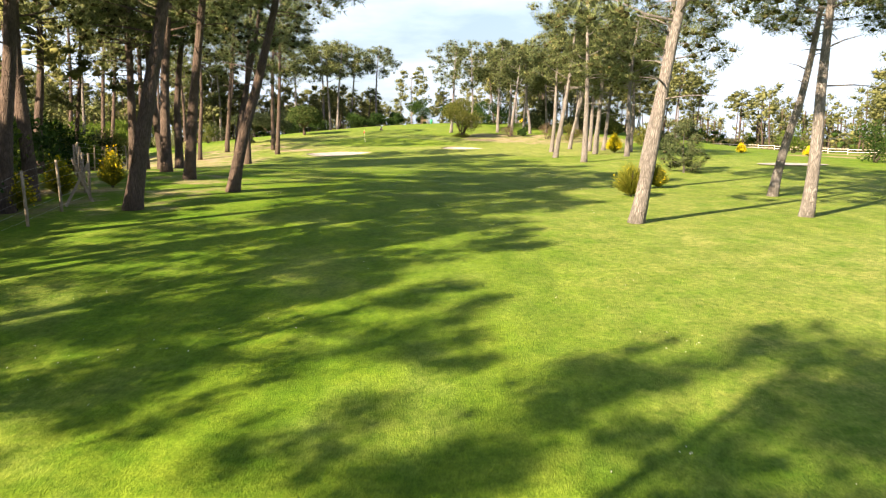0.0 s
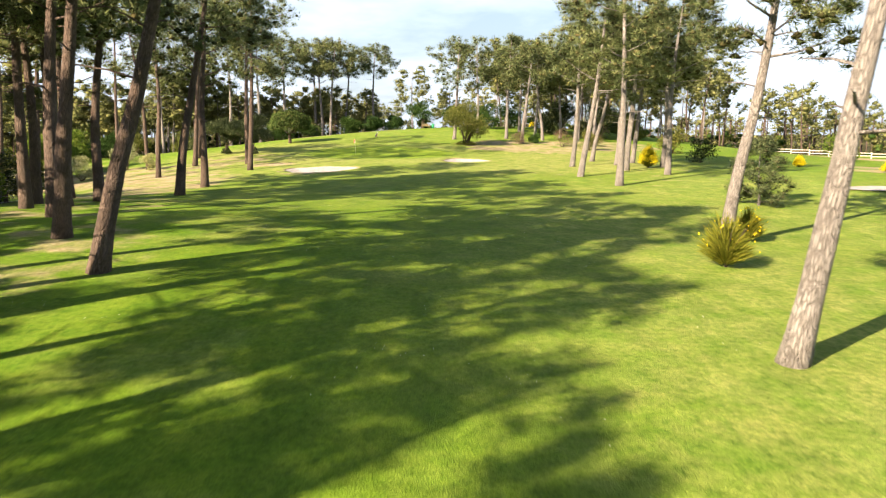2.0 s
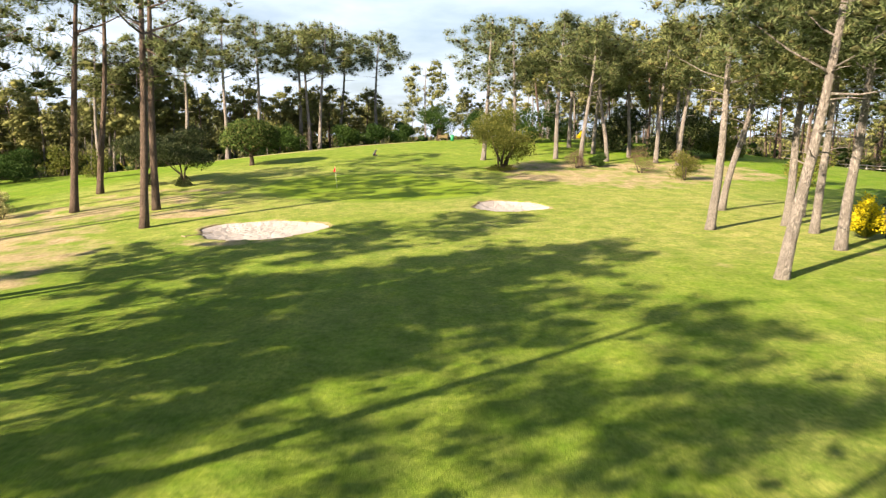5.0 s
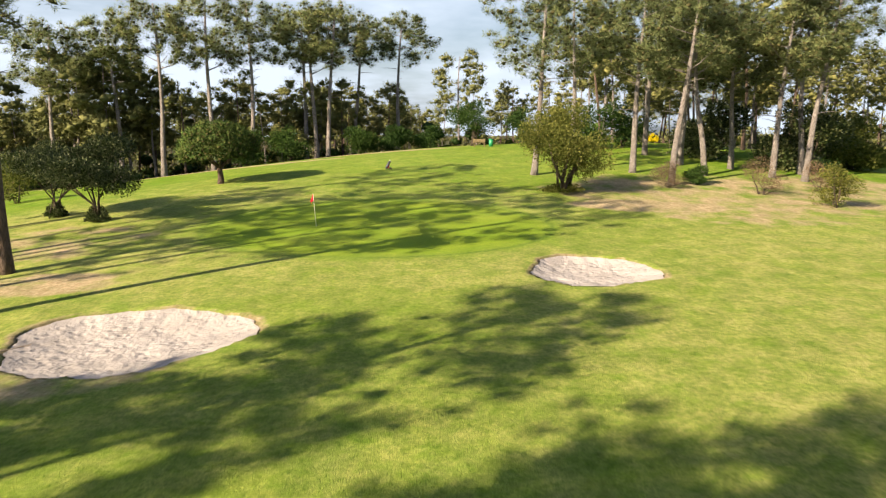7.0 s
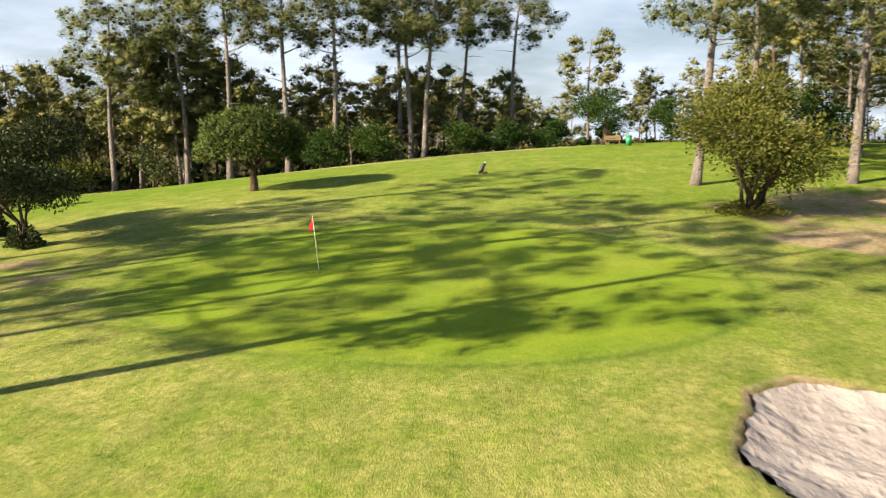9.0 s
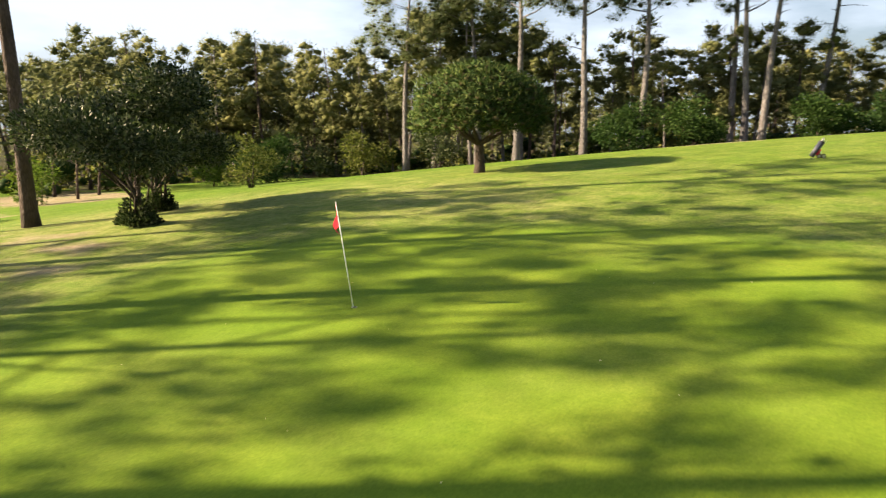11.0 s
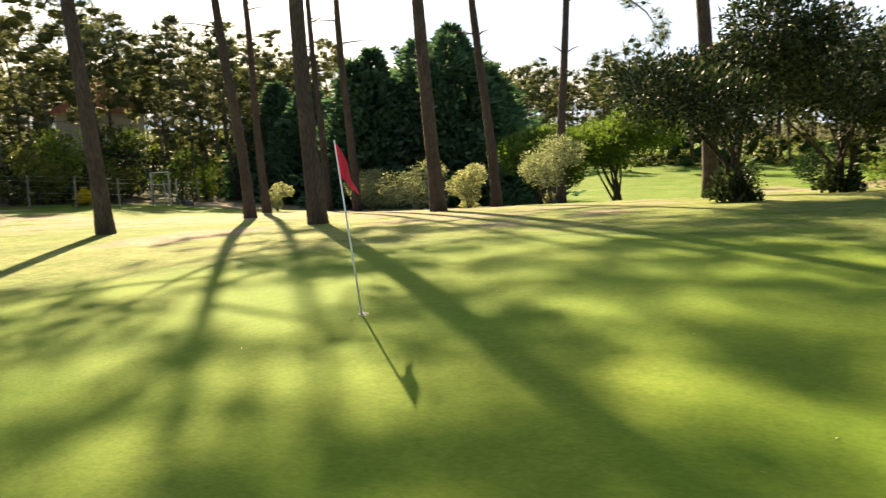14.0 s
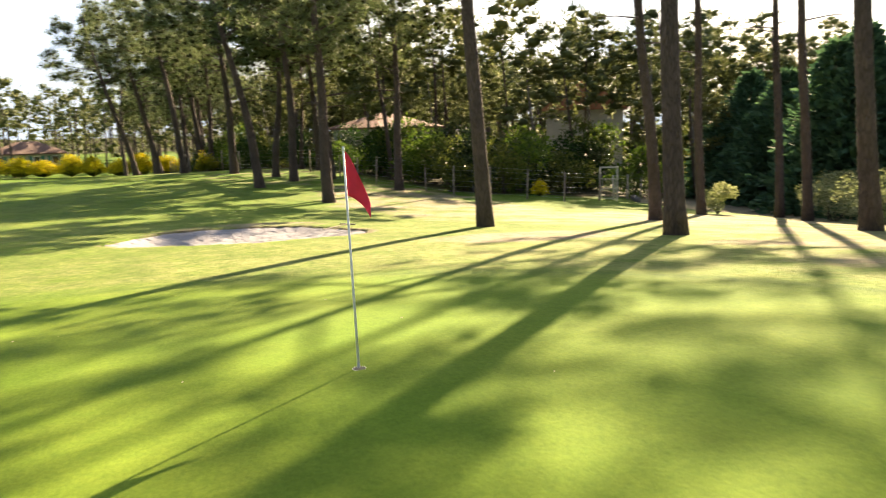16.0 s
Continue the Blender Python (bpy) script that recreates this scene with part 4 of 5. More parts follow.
# ---- shrubs and small trees ----
def build_leafy(name, label, category, seed, h, w, base, leaf, n_leaf, mat, stem_mat=M_STEM, stems=4, lumps=16, skirt=0.0, flat=1.0, group="", slim=0.5, airy=0):
    """A shrub or small tree: stems from the foot, and a lumpy crown of single leaves from height base to h."""
    rng = np.random.default_rng(seed)
    ob = empty(name, label, category, group)
    centres = []
    for i in range(lumps):
        th, u = i * 2.39996, (i + 0.5) / lumps
        zc = base + (h - base) * (0.18 + 0.70 * ((i * 0.618) % 1.0))
        q = (zc - base) / (h - base)
        rr = w * 0.5 * math.sqrt(max(0.05, 1 - abs(2 * q - 0.85) ** 2.2)) * math.sqrt(u) * 0.78 * flat
        centres.append(np.array([math.cos(th) * rr, math.sin(th) * rr, zc]))
    lr = (0.30 if airy == 0 else 0.21) * (w + (h - base)) * 0.5
    roots, ways = [], []
    each = n_leaf // lumps
    for c in centres:
        r = lr * rng.uniform(0.65, 1.1)
        d = rng.normal(size=(each, 3))
        d /= np.linalg.norm(d, axis=1, keepdims=True)
        p = c + d * r * np.cbrt(rng.uniform(0.12, 1.0, (each, 1))) * np.array([1, 1, 0.85])
        bumpy = np.array([noise.noise(Vector(q * 2.1)) for q in p])[:, None]
        p = p + d * bumpy * 0.28 * r
        roots.append(p)
        ways.append(d + np.array([0, 0, 0.25]) + rng.normal(size=d.shape) * 0.6)
    if skirt:
        n = n_leaf // 12
        th = rng.uniform(0, 6.28, n)
        rr = skirt * np.sqrt(rng.uniform(0, 1, n))
        rr = rr * rng.uniform(0.7, 1.35, n)
        top = max(0.45, base * 0.50) * np.exp(-((rr / (skirt * 1.1)) ** 4)) * (0.72 + 0.38 * np.sin(th * 3 + seed))
        roots.append(np.stack([rr * np.cos(th), rr * np.sin(th), 0.03 + top * rng.uniform(0, 1, n)], -1))
        ways.append(np.stack([np.cos(th), np.sin(th), np.full(n, 0.9)], -1) + rng.normal(size=(n, 3)) * 0.4)
    roots, ways = np.concatenate(roots), np.concatenate(ways)
    keep = roots[:, 2] > 0.02
    roots, ways = roots[keep], ways[keep]
    n = len(roots)
    for i in range(stems):
        c = centres[(i * 5) % lumps]
        a = np.array([rng.normal() * 0.09 * w * 0.3, rng.normal() * 0.09 * w * 0.3, -0.15])
        m1 = a * 0.4 + c * np.array([0.40, 0.40, 0]) * (1.0 if airy == 0 else 0.25) + np.array([0, 0, max(base, 0.35 * h) * (0.55 if airy == 0 else 0.62)]) + rng.normal(size=3) * 0.05
        m2 = c * np.array([0.75, 0.75, 0]) + np.array([0, 0, 0.5 * (base + c[2])])
        r0 = (0.022 if airy == 0 else 0.014) * h * rng.uniform(0.7, 1.2)
        v, f = tube([a, m1, m2, c], [r0, r0 * 0.75, r0 * 0.5, r0 * 0.2], 7, 0.1, rng)
        part("stem", mesh_of("stem", v, f, stem_mat), ob)
    part("foliage", blades("foliage", roots, ways, leaf * rng.uniform(0.7, 1.3, n), leaf * slim * rng.uniform(0.7, 1.3, n), mat, 0.5, rng), ob)
    return ob


def put(ob, x, y, turn=0.0, scale=1.0, sink=0.0):
    ob.matrix_basis = Matrix.Translation((x, y, gz(x, y) - sink)) @ Matrix.Rotation(turn, 4, "Z") @ Matrix.Scale(scale, 4)
    return ob


def build_round_pine():
    rng = np.random.default_rng(9)
    ob = empty("umbrella_pine", "small umbrella pine with a dense dome crown on a lawn", "pine tree")
    v, f = tube([(0, 0, -0.2), (0.03, 0, 0.4), (-0.02, 0.04, 1.0), (0.0, 0.0, 1.3)], [0.26, 0.20, 0.17, 0.15], 14, 0.08, rng)
    part("trunk", mesh_of("trunk", v, f, M_BARK_RED), ob)
    for i in range(9):
        az = i * 0.72 + rng.normal() * 0.2
        rr, zz = rng.uniform(1.0, 2.1), rng.uniform(2.0, 3.0)
        v, f = tube([(0, 0, 1.1), (math.cos(az) * rr * 0.45, math.sin(az) * rr * 0.45, 1.55), (math.cos(az) * rr, math.sin(az) * rr, zz)], [0.09, 0.06, 0.02], 7)
        part("limb", mesh_of("limb", v, f, M_BARK_RED), ob)
    puffs, n_puff = [], 420
    for i in range(n_puff):
        th, cz = i * 2.39996, 1 - 1.45 * (i + 0.5) / n_puff
        rr = math.sqrt(max(0.0, 1 - min(1, cz * cz)))
        k = (rng.uniform(0.84, 1.0) if i % 4 else rng.uniform(0.5, 0.7)) * (1 + 0.05 * math.sin(th * 3.0 + cz * 6))
        puffs.append((math.cos(th) * rr * 2.62 * k, math.sin(th) * rr * 2.62 * k, 2.45 + cz * (1.75 if cz > 0 else 1.7) * k, rng.uniform(0.26, 0.42)))
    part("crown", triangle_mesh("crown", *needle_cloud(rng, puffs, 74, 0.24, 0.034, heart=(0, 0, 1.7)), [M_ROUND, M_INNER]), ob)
    return ob


put(build_round_pine(), -19.88, 102.5, 0.4, 0.96)

# evergreens west of the green
put(build_leafy("evergreen_shrub", "dark multi-stemmed evergreen tree with glossy leaves", "small tree", 21, 4.1, 5.1, 1.5, 0.115, 22000, M_SHRUB, stems=8, lumps=34, skirt=0.46, airy=1, flat=1.2, group="dark evergreens by the green"), -21.2, 89.8, 0.3)
put(build_leafy("evergreen_shrub", "dark multi-stemmed evergreen tree with glossy leaves", "small tree", 22, 3.7, 4.7, 1.4, 0.115, 20000, M_SHRUB, stems=8, lumps=32, skirt=0.46, airy=1, flat=1.2, group="dark evergreens by the green"), -24.75, 92.0, 1.9)
put(build_leafy("camellia_tree", "spreading bright-green evergreen tree on several stems", "small tree", 23, 4.0, 6.2, 2.1, 0.17, 17000, M_CAMELLIA, stems=6, lumps=20), -38.8, 83.4, 0.2)
put(build_leafy("camellia_tree", "bright-green rounded evergreen bush beside a pine", "bush", 24, 3.6, 4.4, 1.0, 0.17, 11000, M_CAMELLIA, stems=5, lumps=16), -37.0, 80.0, 2.2)
put(build_leafy("pale_shrub", "pale silvery-leaved shrub beside a pine trunk", "shrub", 25, 2.5, 2.9, 0.9, 0.09, 7000, M_PALE, stems=5, lumps=14, skirt=0.2), -31.9, 82.2, 0.4)
put(build_leafy("pale_shrub", "small pale-leaved shrub at the foot of a pine", "shrub", 26, 1.6, 1.5, 0.25, 0.09, 3600, M_PALE, stems=4, lumps=10, skirt=0.3, group="pale shrubs"), -28.6, 80.1, 1.0)
put(build_leafy("pale_shrub", "pale green shrub on the needle-strewn bank", "shrub", 27, 2.1, 3.2, 0.3, 0.09, 6000, M_PALE, stems=5, lumps=14, group="pale shrubs"), -33.0, 75.6, 1.4)
put(build_leafy("pale_shrub", "pale green shrub on the needle-strewn bank", "shrub", 28, 2.0, 3.0, 0.3, 0.09, 6000, M_PALE, stems=5, lumps=14, group="pale shrubs"), -35.5, 71.5, 2.6)
put(build_leafy("pale_shrub", "small pale green shrub near the track", "shrub", 29, 1.5, 1.8, 0.2, 0.09, 3600, M_PALE, stems=4, lumps=10, group="pale shrubs"), -34.0, 66.5, 0.6)


def build_conifer(seed, h, w, tips):
    """A dense dark cypress: drooping sprays on several leaders."""
    rng = np.random.default_rng(seed)
    ob = empty("cypress_tree", "broad dark-green cypress reaching down to the ground", "cypress tree", "dark cypresses")
    roots, ways = [], []
    for t in range(tips):
        th = t * 2.39996
        off = np.array([math.cos(th), math.sin(th), 0]) * w * 0.21 * (t > 0)
        hh, ww = (h, w * 0.50) if t == 0 else (h * rng.uniform(0.66, 0.97), w * 0.40)
        n = 7000 if t == 0 else 3000
        u = rng.uniform(0, 1, n) ** 1.25
        az = rng.uniform(0, 6.28, n)
        layer = 0.86 + 0.16 * np.sin(u * 34 + np.sin(az * 3 + t) * 1.7)
        rr = ww * (1 - u**1.7) ** 0.92 * (layer + 0.16 * np.sin(az * 4 + u * 9 + t) + 0.14 * np.sin(az * 7 - u * 15)) * rng.uniform(0.66, 1.12, n)
        roots.append(np.stack([rr * np.cos(az), rr * np.sin(az), 0.25 + u * (hh - 0.3)], -1) + off)
        ways.append(np.stack([np.cos(az), np.sin(az), rng.normal(0.25, 0.35, n)], -1) + rng.normal(size=(n, 3)) * 0.3)
        v, f = tube([off + np.array([0, 0, -0.2]), off + np.array([0, 0, hh * 0.93])], [0.15, 0.03], 7)
        part("trunk", mesh_of("trunk", v, f, M_STEM), ob)
    roots, ways = np.concatenate(roots), np.concatenate(ways)
    n = len(roots)
    part("foliage", blades("foliage", roots, ways, rng.uniform(0.38, 0.75, n), rng.uniform(0.14, 0.30, n), M_CYPRESS, 0.55, rng), ob)
    return ob


for i, (x, y, h, w, tips) in enumerate(((-46.2, 70.8, 11.3, 11.0, 10), (-42.6, 67.2, 9.6, 7.0, 6), (-45.7, 60.0, 8.2, 6.6, 5), (-47.5, 55.5, 8.6, 6.6, 5))):
    put(build_conifer(60 + i, h, w, tips), x, y, i * 1.1)

# laurel hedge under the far pines, bushes on the brow
for i, (x, y, h, w) in enumerate(((-26.5, 125.5, 3.4, 4.6), (-22.5, 127.0, 3.1, 4.4), (-16.0, 131.5, 2.8, 4.0), (-12.5, 133.5, 2.6, 3.8), (-9.0, 135.5, 2.4, 3.6), (6.2, 121.0, 3.6, 4.5), (9.8, 122.0, 3.8, 4.6))):
    put(build_leafy("laurel_bush", "dense dark-green laurel bush under the pines", "bush", 100 + i, h, w, 0.1, 0.20, 5200, M_LAUREL, stems=3, lumps=16, group="laurel hedge"), x, y, i * 1.3)
put(build_leafy("round_tree", "round-headed dark green tree on the brow", "small tree", 110, 4.2, 4.6, 1.2, 0.16, 7000, M_LAUREL, stems=5, lumps=18), -4.0, 127.0, 0.5)
put(build_leafy("fir_bush", "dark conical bush on the brow", "bush", 111, 3.4, 3.0, 0.1, 0.16, 4500, M_LAUREL, stems=2, lumps=12), 1.0, 127.5, 0.9)
put(build_leafy("laurel_bush", "low wide dark-green laurel bush on the brow", "bush", 113, 3.2, 5.4, 0.1, 0.18, 8000, M_LAUREL, stems=3, lumps=18), -47.0, 110.5, 0.4)
put(build_leafy("camellia_tree", "light-green rounded bush beside a laurel", "bush", 114, 3.0, 3.6, 0.3, 0.16, 5000, M_CAMELLIA, stems=4, lumps=14), -50.6, 108.2, 0.4)
put(build_leafy("olive_shrub", "tall olive-green shrub leaning beside a pine", "shrub", 112, 4.9, 5.4, 1.0, 0.14, 19000, M_OLIVE, stems=7, lumps=26, skirt=1.1), 2.5, 98.7, 0.8)
for i, (x, y, h, w, mat, what) in enumerate(((9.3, 101.6, 1.5, 2.2, M_TWIG, "bare brown shrub at the foot of a pine"), (14.6, 100.2, 2.1, 2.9, M_TWIG, "bare brownish shrub on the sandy mound"), (18.6, 101.6, 1.8, 2.6, M_TWIG, "bare brownish shrub on the sandy mound"),
                                            (17.2, 96.4, 2.3, 2.2, M_OLIVE, "olive-green shrub on the sandy mound"), (21.5, 111.5, 4.6, 7.0, M_SHRUB, "dark evergreen thicket behind the pines"),
                                            (16.0, 116.0, 4.2, 6.5, M_SHRUB, "dark evergreen thicket behind the pines"), (11.5, 103.2, 1.1, 1.5, M_LAUREL, "low dark shrub at the foot of a pine"),
                                            (26.0, 114.0, 3.6, 5.0, M_OLIVE, "olive-green bush behind the mound"))):
    put(build_leafy("mound_shrub", what, "shrub", 120 + i, h, w, 0.1, 0.10 if h < 3 else 0.24, 4800 if h < 3 else 11000, mat, stems=6, lumps=14, slim=0.2 if mat is M_TWIG else 0.5), x, y, i * 0.9)


def build_broom(seed, h, w, flowers, label, group, bloom=1.0):
    """A fountain of green twigs with yellow flowers on the tips."""
    rng = np.random.default_rng(seed)
    ob = empty("gorse_bush", label, "gorse bush", group)
    n = 3400
    az, q = rng.uniform(0, 6.28, n), np.sqrt(rng.uniform(0, 1, n))
    lobe = 0.72 + 0.28 * np.sin(az * 3 + seed) * np.sin(az * 5 + 2.0 * seed)
    r = w * 0.5 * q * lobe
    tip = np.stack([r * np.cos(az), r * np.sin(az), h * (1 - 0.62 * q**2.2) * rng.uniform(0.55, 1.08, n) * (0.8 + 0.2 * lobe)], -1)
    f = rng.uniform(0.10, 0.80, (n, 1))
    roots = tip * f * np.array([0.75, 0.75, 1])
    part("foliage", blades("foliage", roots, tip - roots + rng.normal(size=(n, 3)) * 0.10 * h * 0.3, rng.uniform(0.35, 0.7, n) * h * 0.5, rng.uniform(0.012, 0.03, n), M_BROOM, 0.4, rng), ob)
    m = int(2600 * flowers)
    pick = rng.integers(0, n, m)
    part("blossom", blades("blossom", tip[pick] + rng.normal(size=(m, 3)) * 0.06, rng.normal(size=(m, 3)) + np.array([0, 0, 0.6]), rng.uniform(0.05, 0.11, m) * bloom, rng.uniform(0.04, 0.08, m) * bloom, M_GORSE, 0.5, rng), ob, "yellow gorse flowers")
    for i in range(5):
        a = rng.uniform(0, 6.28)
        v, fc = tube([(0, 0, -0.1), (math.cos(a) * w * 0.1, math.sin(a) * w * 0.1, h * 0.3), (math.cos(a) * w * 0.25, math.sin(a) * w * 0.25, h * 0.7)], [0.03, 0.02, 0.006], 5)
        part("stem", mesh_of("stem", v, fc, M_STEM), ob)
    return ob


put(build_broom(140, 1.7, 2.2, 0.012, "broom bush with a few yellow flowers by a pine", "gorse"), 8.4, 31.6)
put(build_broom(141, 1.3, 1.5, 0.02, "broom bush with some yellow flowers by a pine", "gorse"), 11.0, 36.2)
put(build_broom(142, 1.8, 2.2, 1.3, "gorse bush in full yellow flower among pines", "gorse"), 16.6, 69.2)
put(build_broom(143, 0.9, 1.1, 1.2, "low gorse bush in flower on open grass", "gorse"), 29.5, 70.5)
put(build_broom(144, 0.9, 1.3, 1.0, "low gorse bush in flower on open grass", "gorse"), 33.0, 64.0)
put(build_broom(145, 1.4, 1.6, 0.12, "gorse bush with yellow flowers by the fence", "gorse"), -14.2, 23.5)
put(build_broom(146, 1.5, 1.8, 0.12, "gorse bush with yellow flowers by the fence", "gorse"), -14.6, 27.0)
put(build_broom(147, 1.7, 1.5, 0.12, "gorse bush with yellow flowers by the fence", "gorse"), -13.8, 29.6)
put(build_broom(148, 0.9, 1.3, 0.8, "gorse bush in flower behind the wire fence", "gorse"), -30.3, 56.2)
put(build_broom(149, 0.9, 1.4, 1.2, "gorse bush in flower on the brow", "gorse"), 14.5, 131.0)
for i in range(9):
    put(build_broom(150 + i, 2.3 + 0.4 * (i % 3), 4.8, 1.6, "gorse bush in full yellow flower along the wood", "gorse hedge", 2.0), -15.5 + 3.0 * i - 0.35 * (i % 2), -13.5 - 0.3 * i)
young = build_pine(99, 13.0, 0.26, 0.05, 4.4, M_BARK_GREY, M_NEEDLE, True, 0.3, (24, 8, 0.95, 90, 0.75, 0.07, 1))
young.name = "young_pine"
put(tagged(young, "young pine with long soft needles behind the broom", "pine tree"), 15.6, 46.0, 0.5, 0.25)

# undergrowth beyond the wire fence
r_under = random.Random(31)
UNDER = [build_leafy("undergrowth_bush", "green undergrowth bush behind the wire fence", "bush", 170 + i, 2.6 + 0.4 * (i % 3), 3.4, 0.1, 0.21, 1800, (M_LAUREL, M_CAMELLIA, M_OLIVE, M_SHRUB)[i % 4], stems=4, lumps=14, group="undergrowth") for i in range(8)]
placed = []
for i in range(400):
    if len(placed) >= 54:
        break
    y = r_under.uniform(2, 58)
    x = float(fence_x(y)) - r_under.uniform(1.8, 9.0)
    if y > 50:
        x, y = r_under.uniform(-46, -25), 60.5 - r_under.uniform(4.0, 13.0)
    if clear_of_houses(x, y) and all((x - a) ** 2 + (y - b) ** 2 > 3.0 for a, b in placed) and not (-44 < x < -36 and y > 55):
        placed.append((x, y))
for i, (x, y) in enumerate(placed):
    ob = copy_thing(UNDER[i % 8], Matrix())
    put(ob, x, y, r_under.uniform(0, 6.28), r_under.uniform(0.6, 1.15))
for i, (x, y, s) in enumerate(((-60, 118, 1.2), (-52, 119, 1.0), (-47, 119.5, 1.3), (-66, 100, 1.0), (-62, 92, 0.9), (-38, 119, 1.1), (-33, 100.5, 0.75), (-50, 96, 0.8), (-56, 88, 0.7), (24, 78, 0.8), (27, 96, 1.1), (49, 100, 1.2), (34, 56, 1.0),
                               (-26.5, 54.0, 1.1), (-28.4, 55.2, 0.9), (-30.2, 54.2, 1.2), (-27.6, 51.0, 1.25), (-31.5, 51.6, 1.3), (-33.4, 54.4, 1.0), (-25.6, 49.0, 1.1), (-35.2, 51.2, 1.2), (-29.4, 48.2, 1.3), (-40, 47, 1.4), (-43, 44, 1.4), (-38, 50, 1.2), (-36, 46, 1.3), (-26, 42, 1.2), (-27.5, 39, 1.3), (-24.5, 45, 1.1), (-30, 41, 1.3), (-15.6, 21, 1.0), (-17, 25.5, 1.2), (-18, 30, 1.1), (-15.2, 18.0, 0.9))):
    put(copy_thing(UNDER[(i * 3) % 8], Matrix()), x, y, i * 1.7, s)
for ob in UNDER:
    away(ob)


# ---- flag, hole and what lies on the green ----
def build_flag():
    ob = empty("golf_flag", "white golf flagstick with a drooping red pennant, leaning a little", "golf flag")
    foot, top = Vector((0, 0, -0.12)), Vector((-0.03, -0.26, 1.48))
    bm = bmesh.new()
    rod(bm, foot, top, 0.010, 0.007, 10)
    part_bm("stick", bm, M_WHITE, ob, "white fibreglass stick", True)
    bm = bmesh.new()
    rod(bm, top - (top - foot).normalized() * 0.005, top + (top - foot).normalized() * 0.02, 0.012, 0.006, 10)
    part_bm("finial", bm, M_WHITE, ob)
    nu, nv = 12, 10
    verts, faces = [], []
    stick = (top - foot).normalized()
    for i in range(nu + 1):
        for j in range(nv + 1):
            u, v = i / nu, j / nv - 0.5
            hgt = 0.31 * (1 - 0.72 * u)
            drop = 0.26 * u**1.2
            fold = 0.055 * math.sin(u * 7.0 + v * 2.0) * u
            base = top - stick * (0.165 + v * hgt)
            verts.append(base + Vector((-0.142 * u**0.85 - 0.009 + 0.3 * fold, 0.075 * u**0.85 + 0.005 + 0.7 * fold, -drop)))
    for i in range(nu):
        for j in range(nv):
            a = i * (nv + 1) + j
            faces.append((a, a + 1, a + nv + 2, a + nv + 1))
    me = mesh_of("pennant", verts, faces, M_RED)
    cloth = part("pennant", me, ob, "red cloth pennant")
    thick = cloth.modifiers.new("thickness", "SOLIDIFY")
    thick.thickness = 0.003
    return ob


put(build_flag(), -9.56, 87.76)


def build_cup():
    ob = empty("golf_hole", "round golf hole with a white rim in the green", "golf hole")
    n, r = 28, 0.056
    v, f = [], []
    for k, (rr, z) in enumerate(((r + 0.0006, 0.003), (r, 0.004), (r - 0.003, -0.02), (r - 0.003, 0.002))):
        v += [(rr * math.cos(2 * math.pi * i / n), rr * math.sin(2 * math.pi * i / n), z) for i in range(n)]
    for k in range(2):
        f += [(k * n + i, k * n + (i + 1) % n, (k + 1) * n + (i + 1) % n, (k + 1) * n + i) for i in range(n)]
    part("rim", mesh_of("rim", v, f, M_WHITE), ob, "white plastic rim")
    # no depth here: a flat black disc stands for the shade down the hole
    bm = bmesh.new()
    bmesh.ops.create_circle(bm, cap_ends=True, segments=28, radius=r - 0.004, matrix=Matrix.Translation((0, 0, 0.0035)))
    part_bm("well", bm, M_BLACK, ob, "flat black disc for the shaded inside of the hole")
    return ob


put(build_cup(), -9.56, 87.76, 0, 0.85)

r_lit = random.Random(3)
for i in range(14):
    x, y = r_lit.uniform(-12.5, -4.5), r_lit.uniform(84.5, 92.0)
    s = r_lit.uniform(0.008, 0.018)
    v = [(-s, 0, 0.004), (0, s * 0.45, 0.012), (s, 0, 0.006), (0, -s * 0.45, 0.004)]
    ob = new("dry_leaf", mesh_of("dry_leaf", v, [(0, 1, 2), (0, 2, 3)], M_STRAW, False))
    tagged(ob, "small pale dry leaf lying on the green", "leaf", "leaves on the green")
    put(ob, x, y, r_lit.uniform(0, 6.28))


def build_daisies():
    """Small white flowers scattered in the rough, too many to count."""
    rng = np.random.default_rng(12)
    verts, faces = [], []
    spots = rng.uniform((-9, 2.5), (8, 46), (70, 2))
    for cx, cy in spots:
        for i in range(rng.integers(2, 9)):
            x, y = cx + rng.normal() * 0.35, cy + rng.normal() * 0.35
            z, r, k = gz(x, y) + 0.035, rng.uniform(0.006, 0.011), len(verts)
            verts.append((x, y, z + 0.006))
            verts += [(x + r * math.cos(a), y + r * math.sin(a), z) for a in np.arange(7) * 2 * math.pi / 7]
            faces += [(k, k + 1 + j, k + 1 + (j + 1) % 7) for j in range(7)]
    return tagged(new("daisies", mesh_of("daisies", verts, faces, M_WHITE, False)), "tiny white daisies scattered in the grass", "daisies", kind="stuff")


build_daisies()


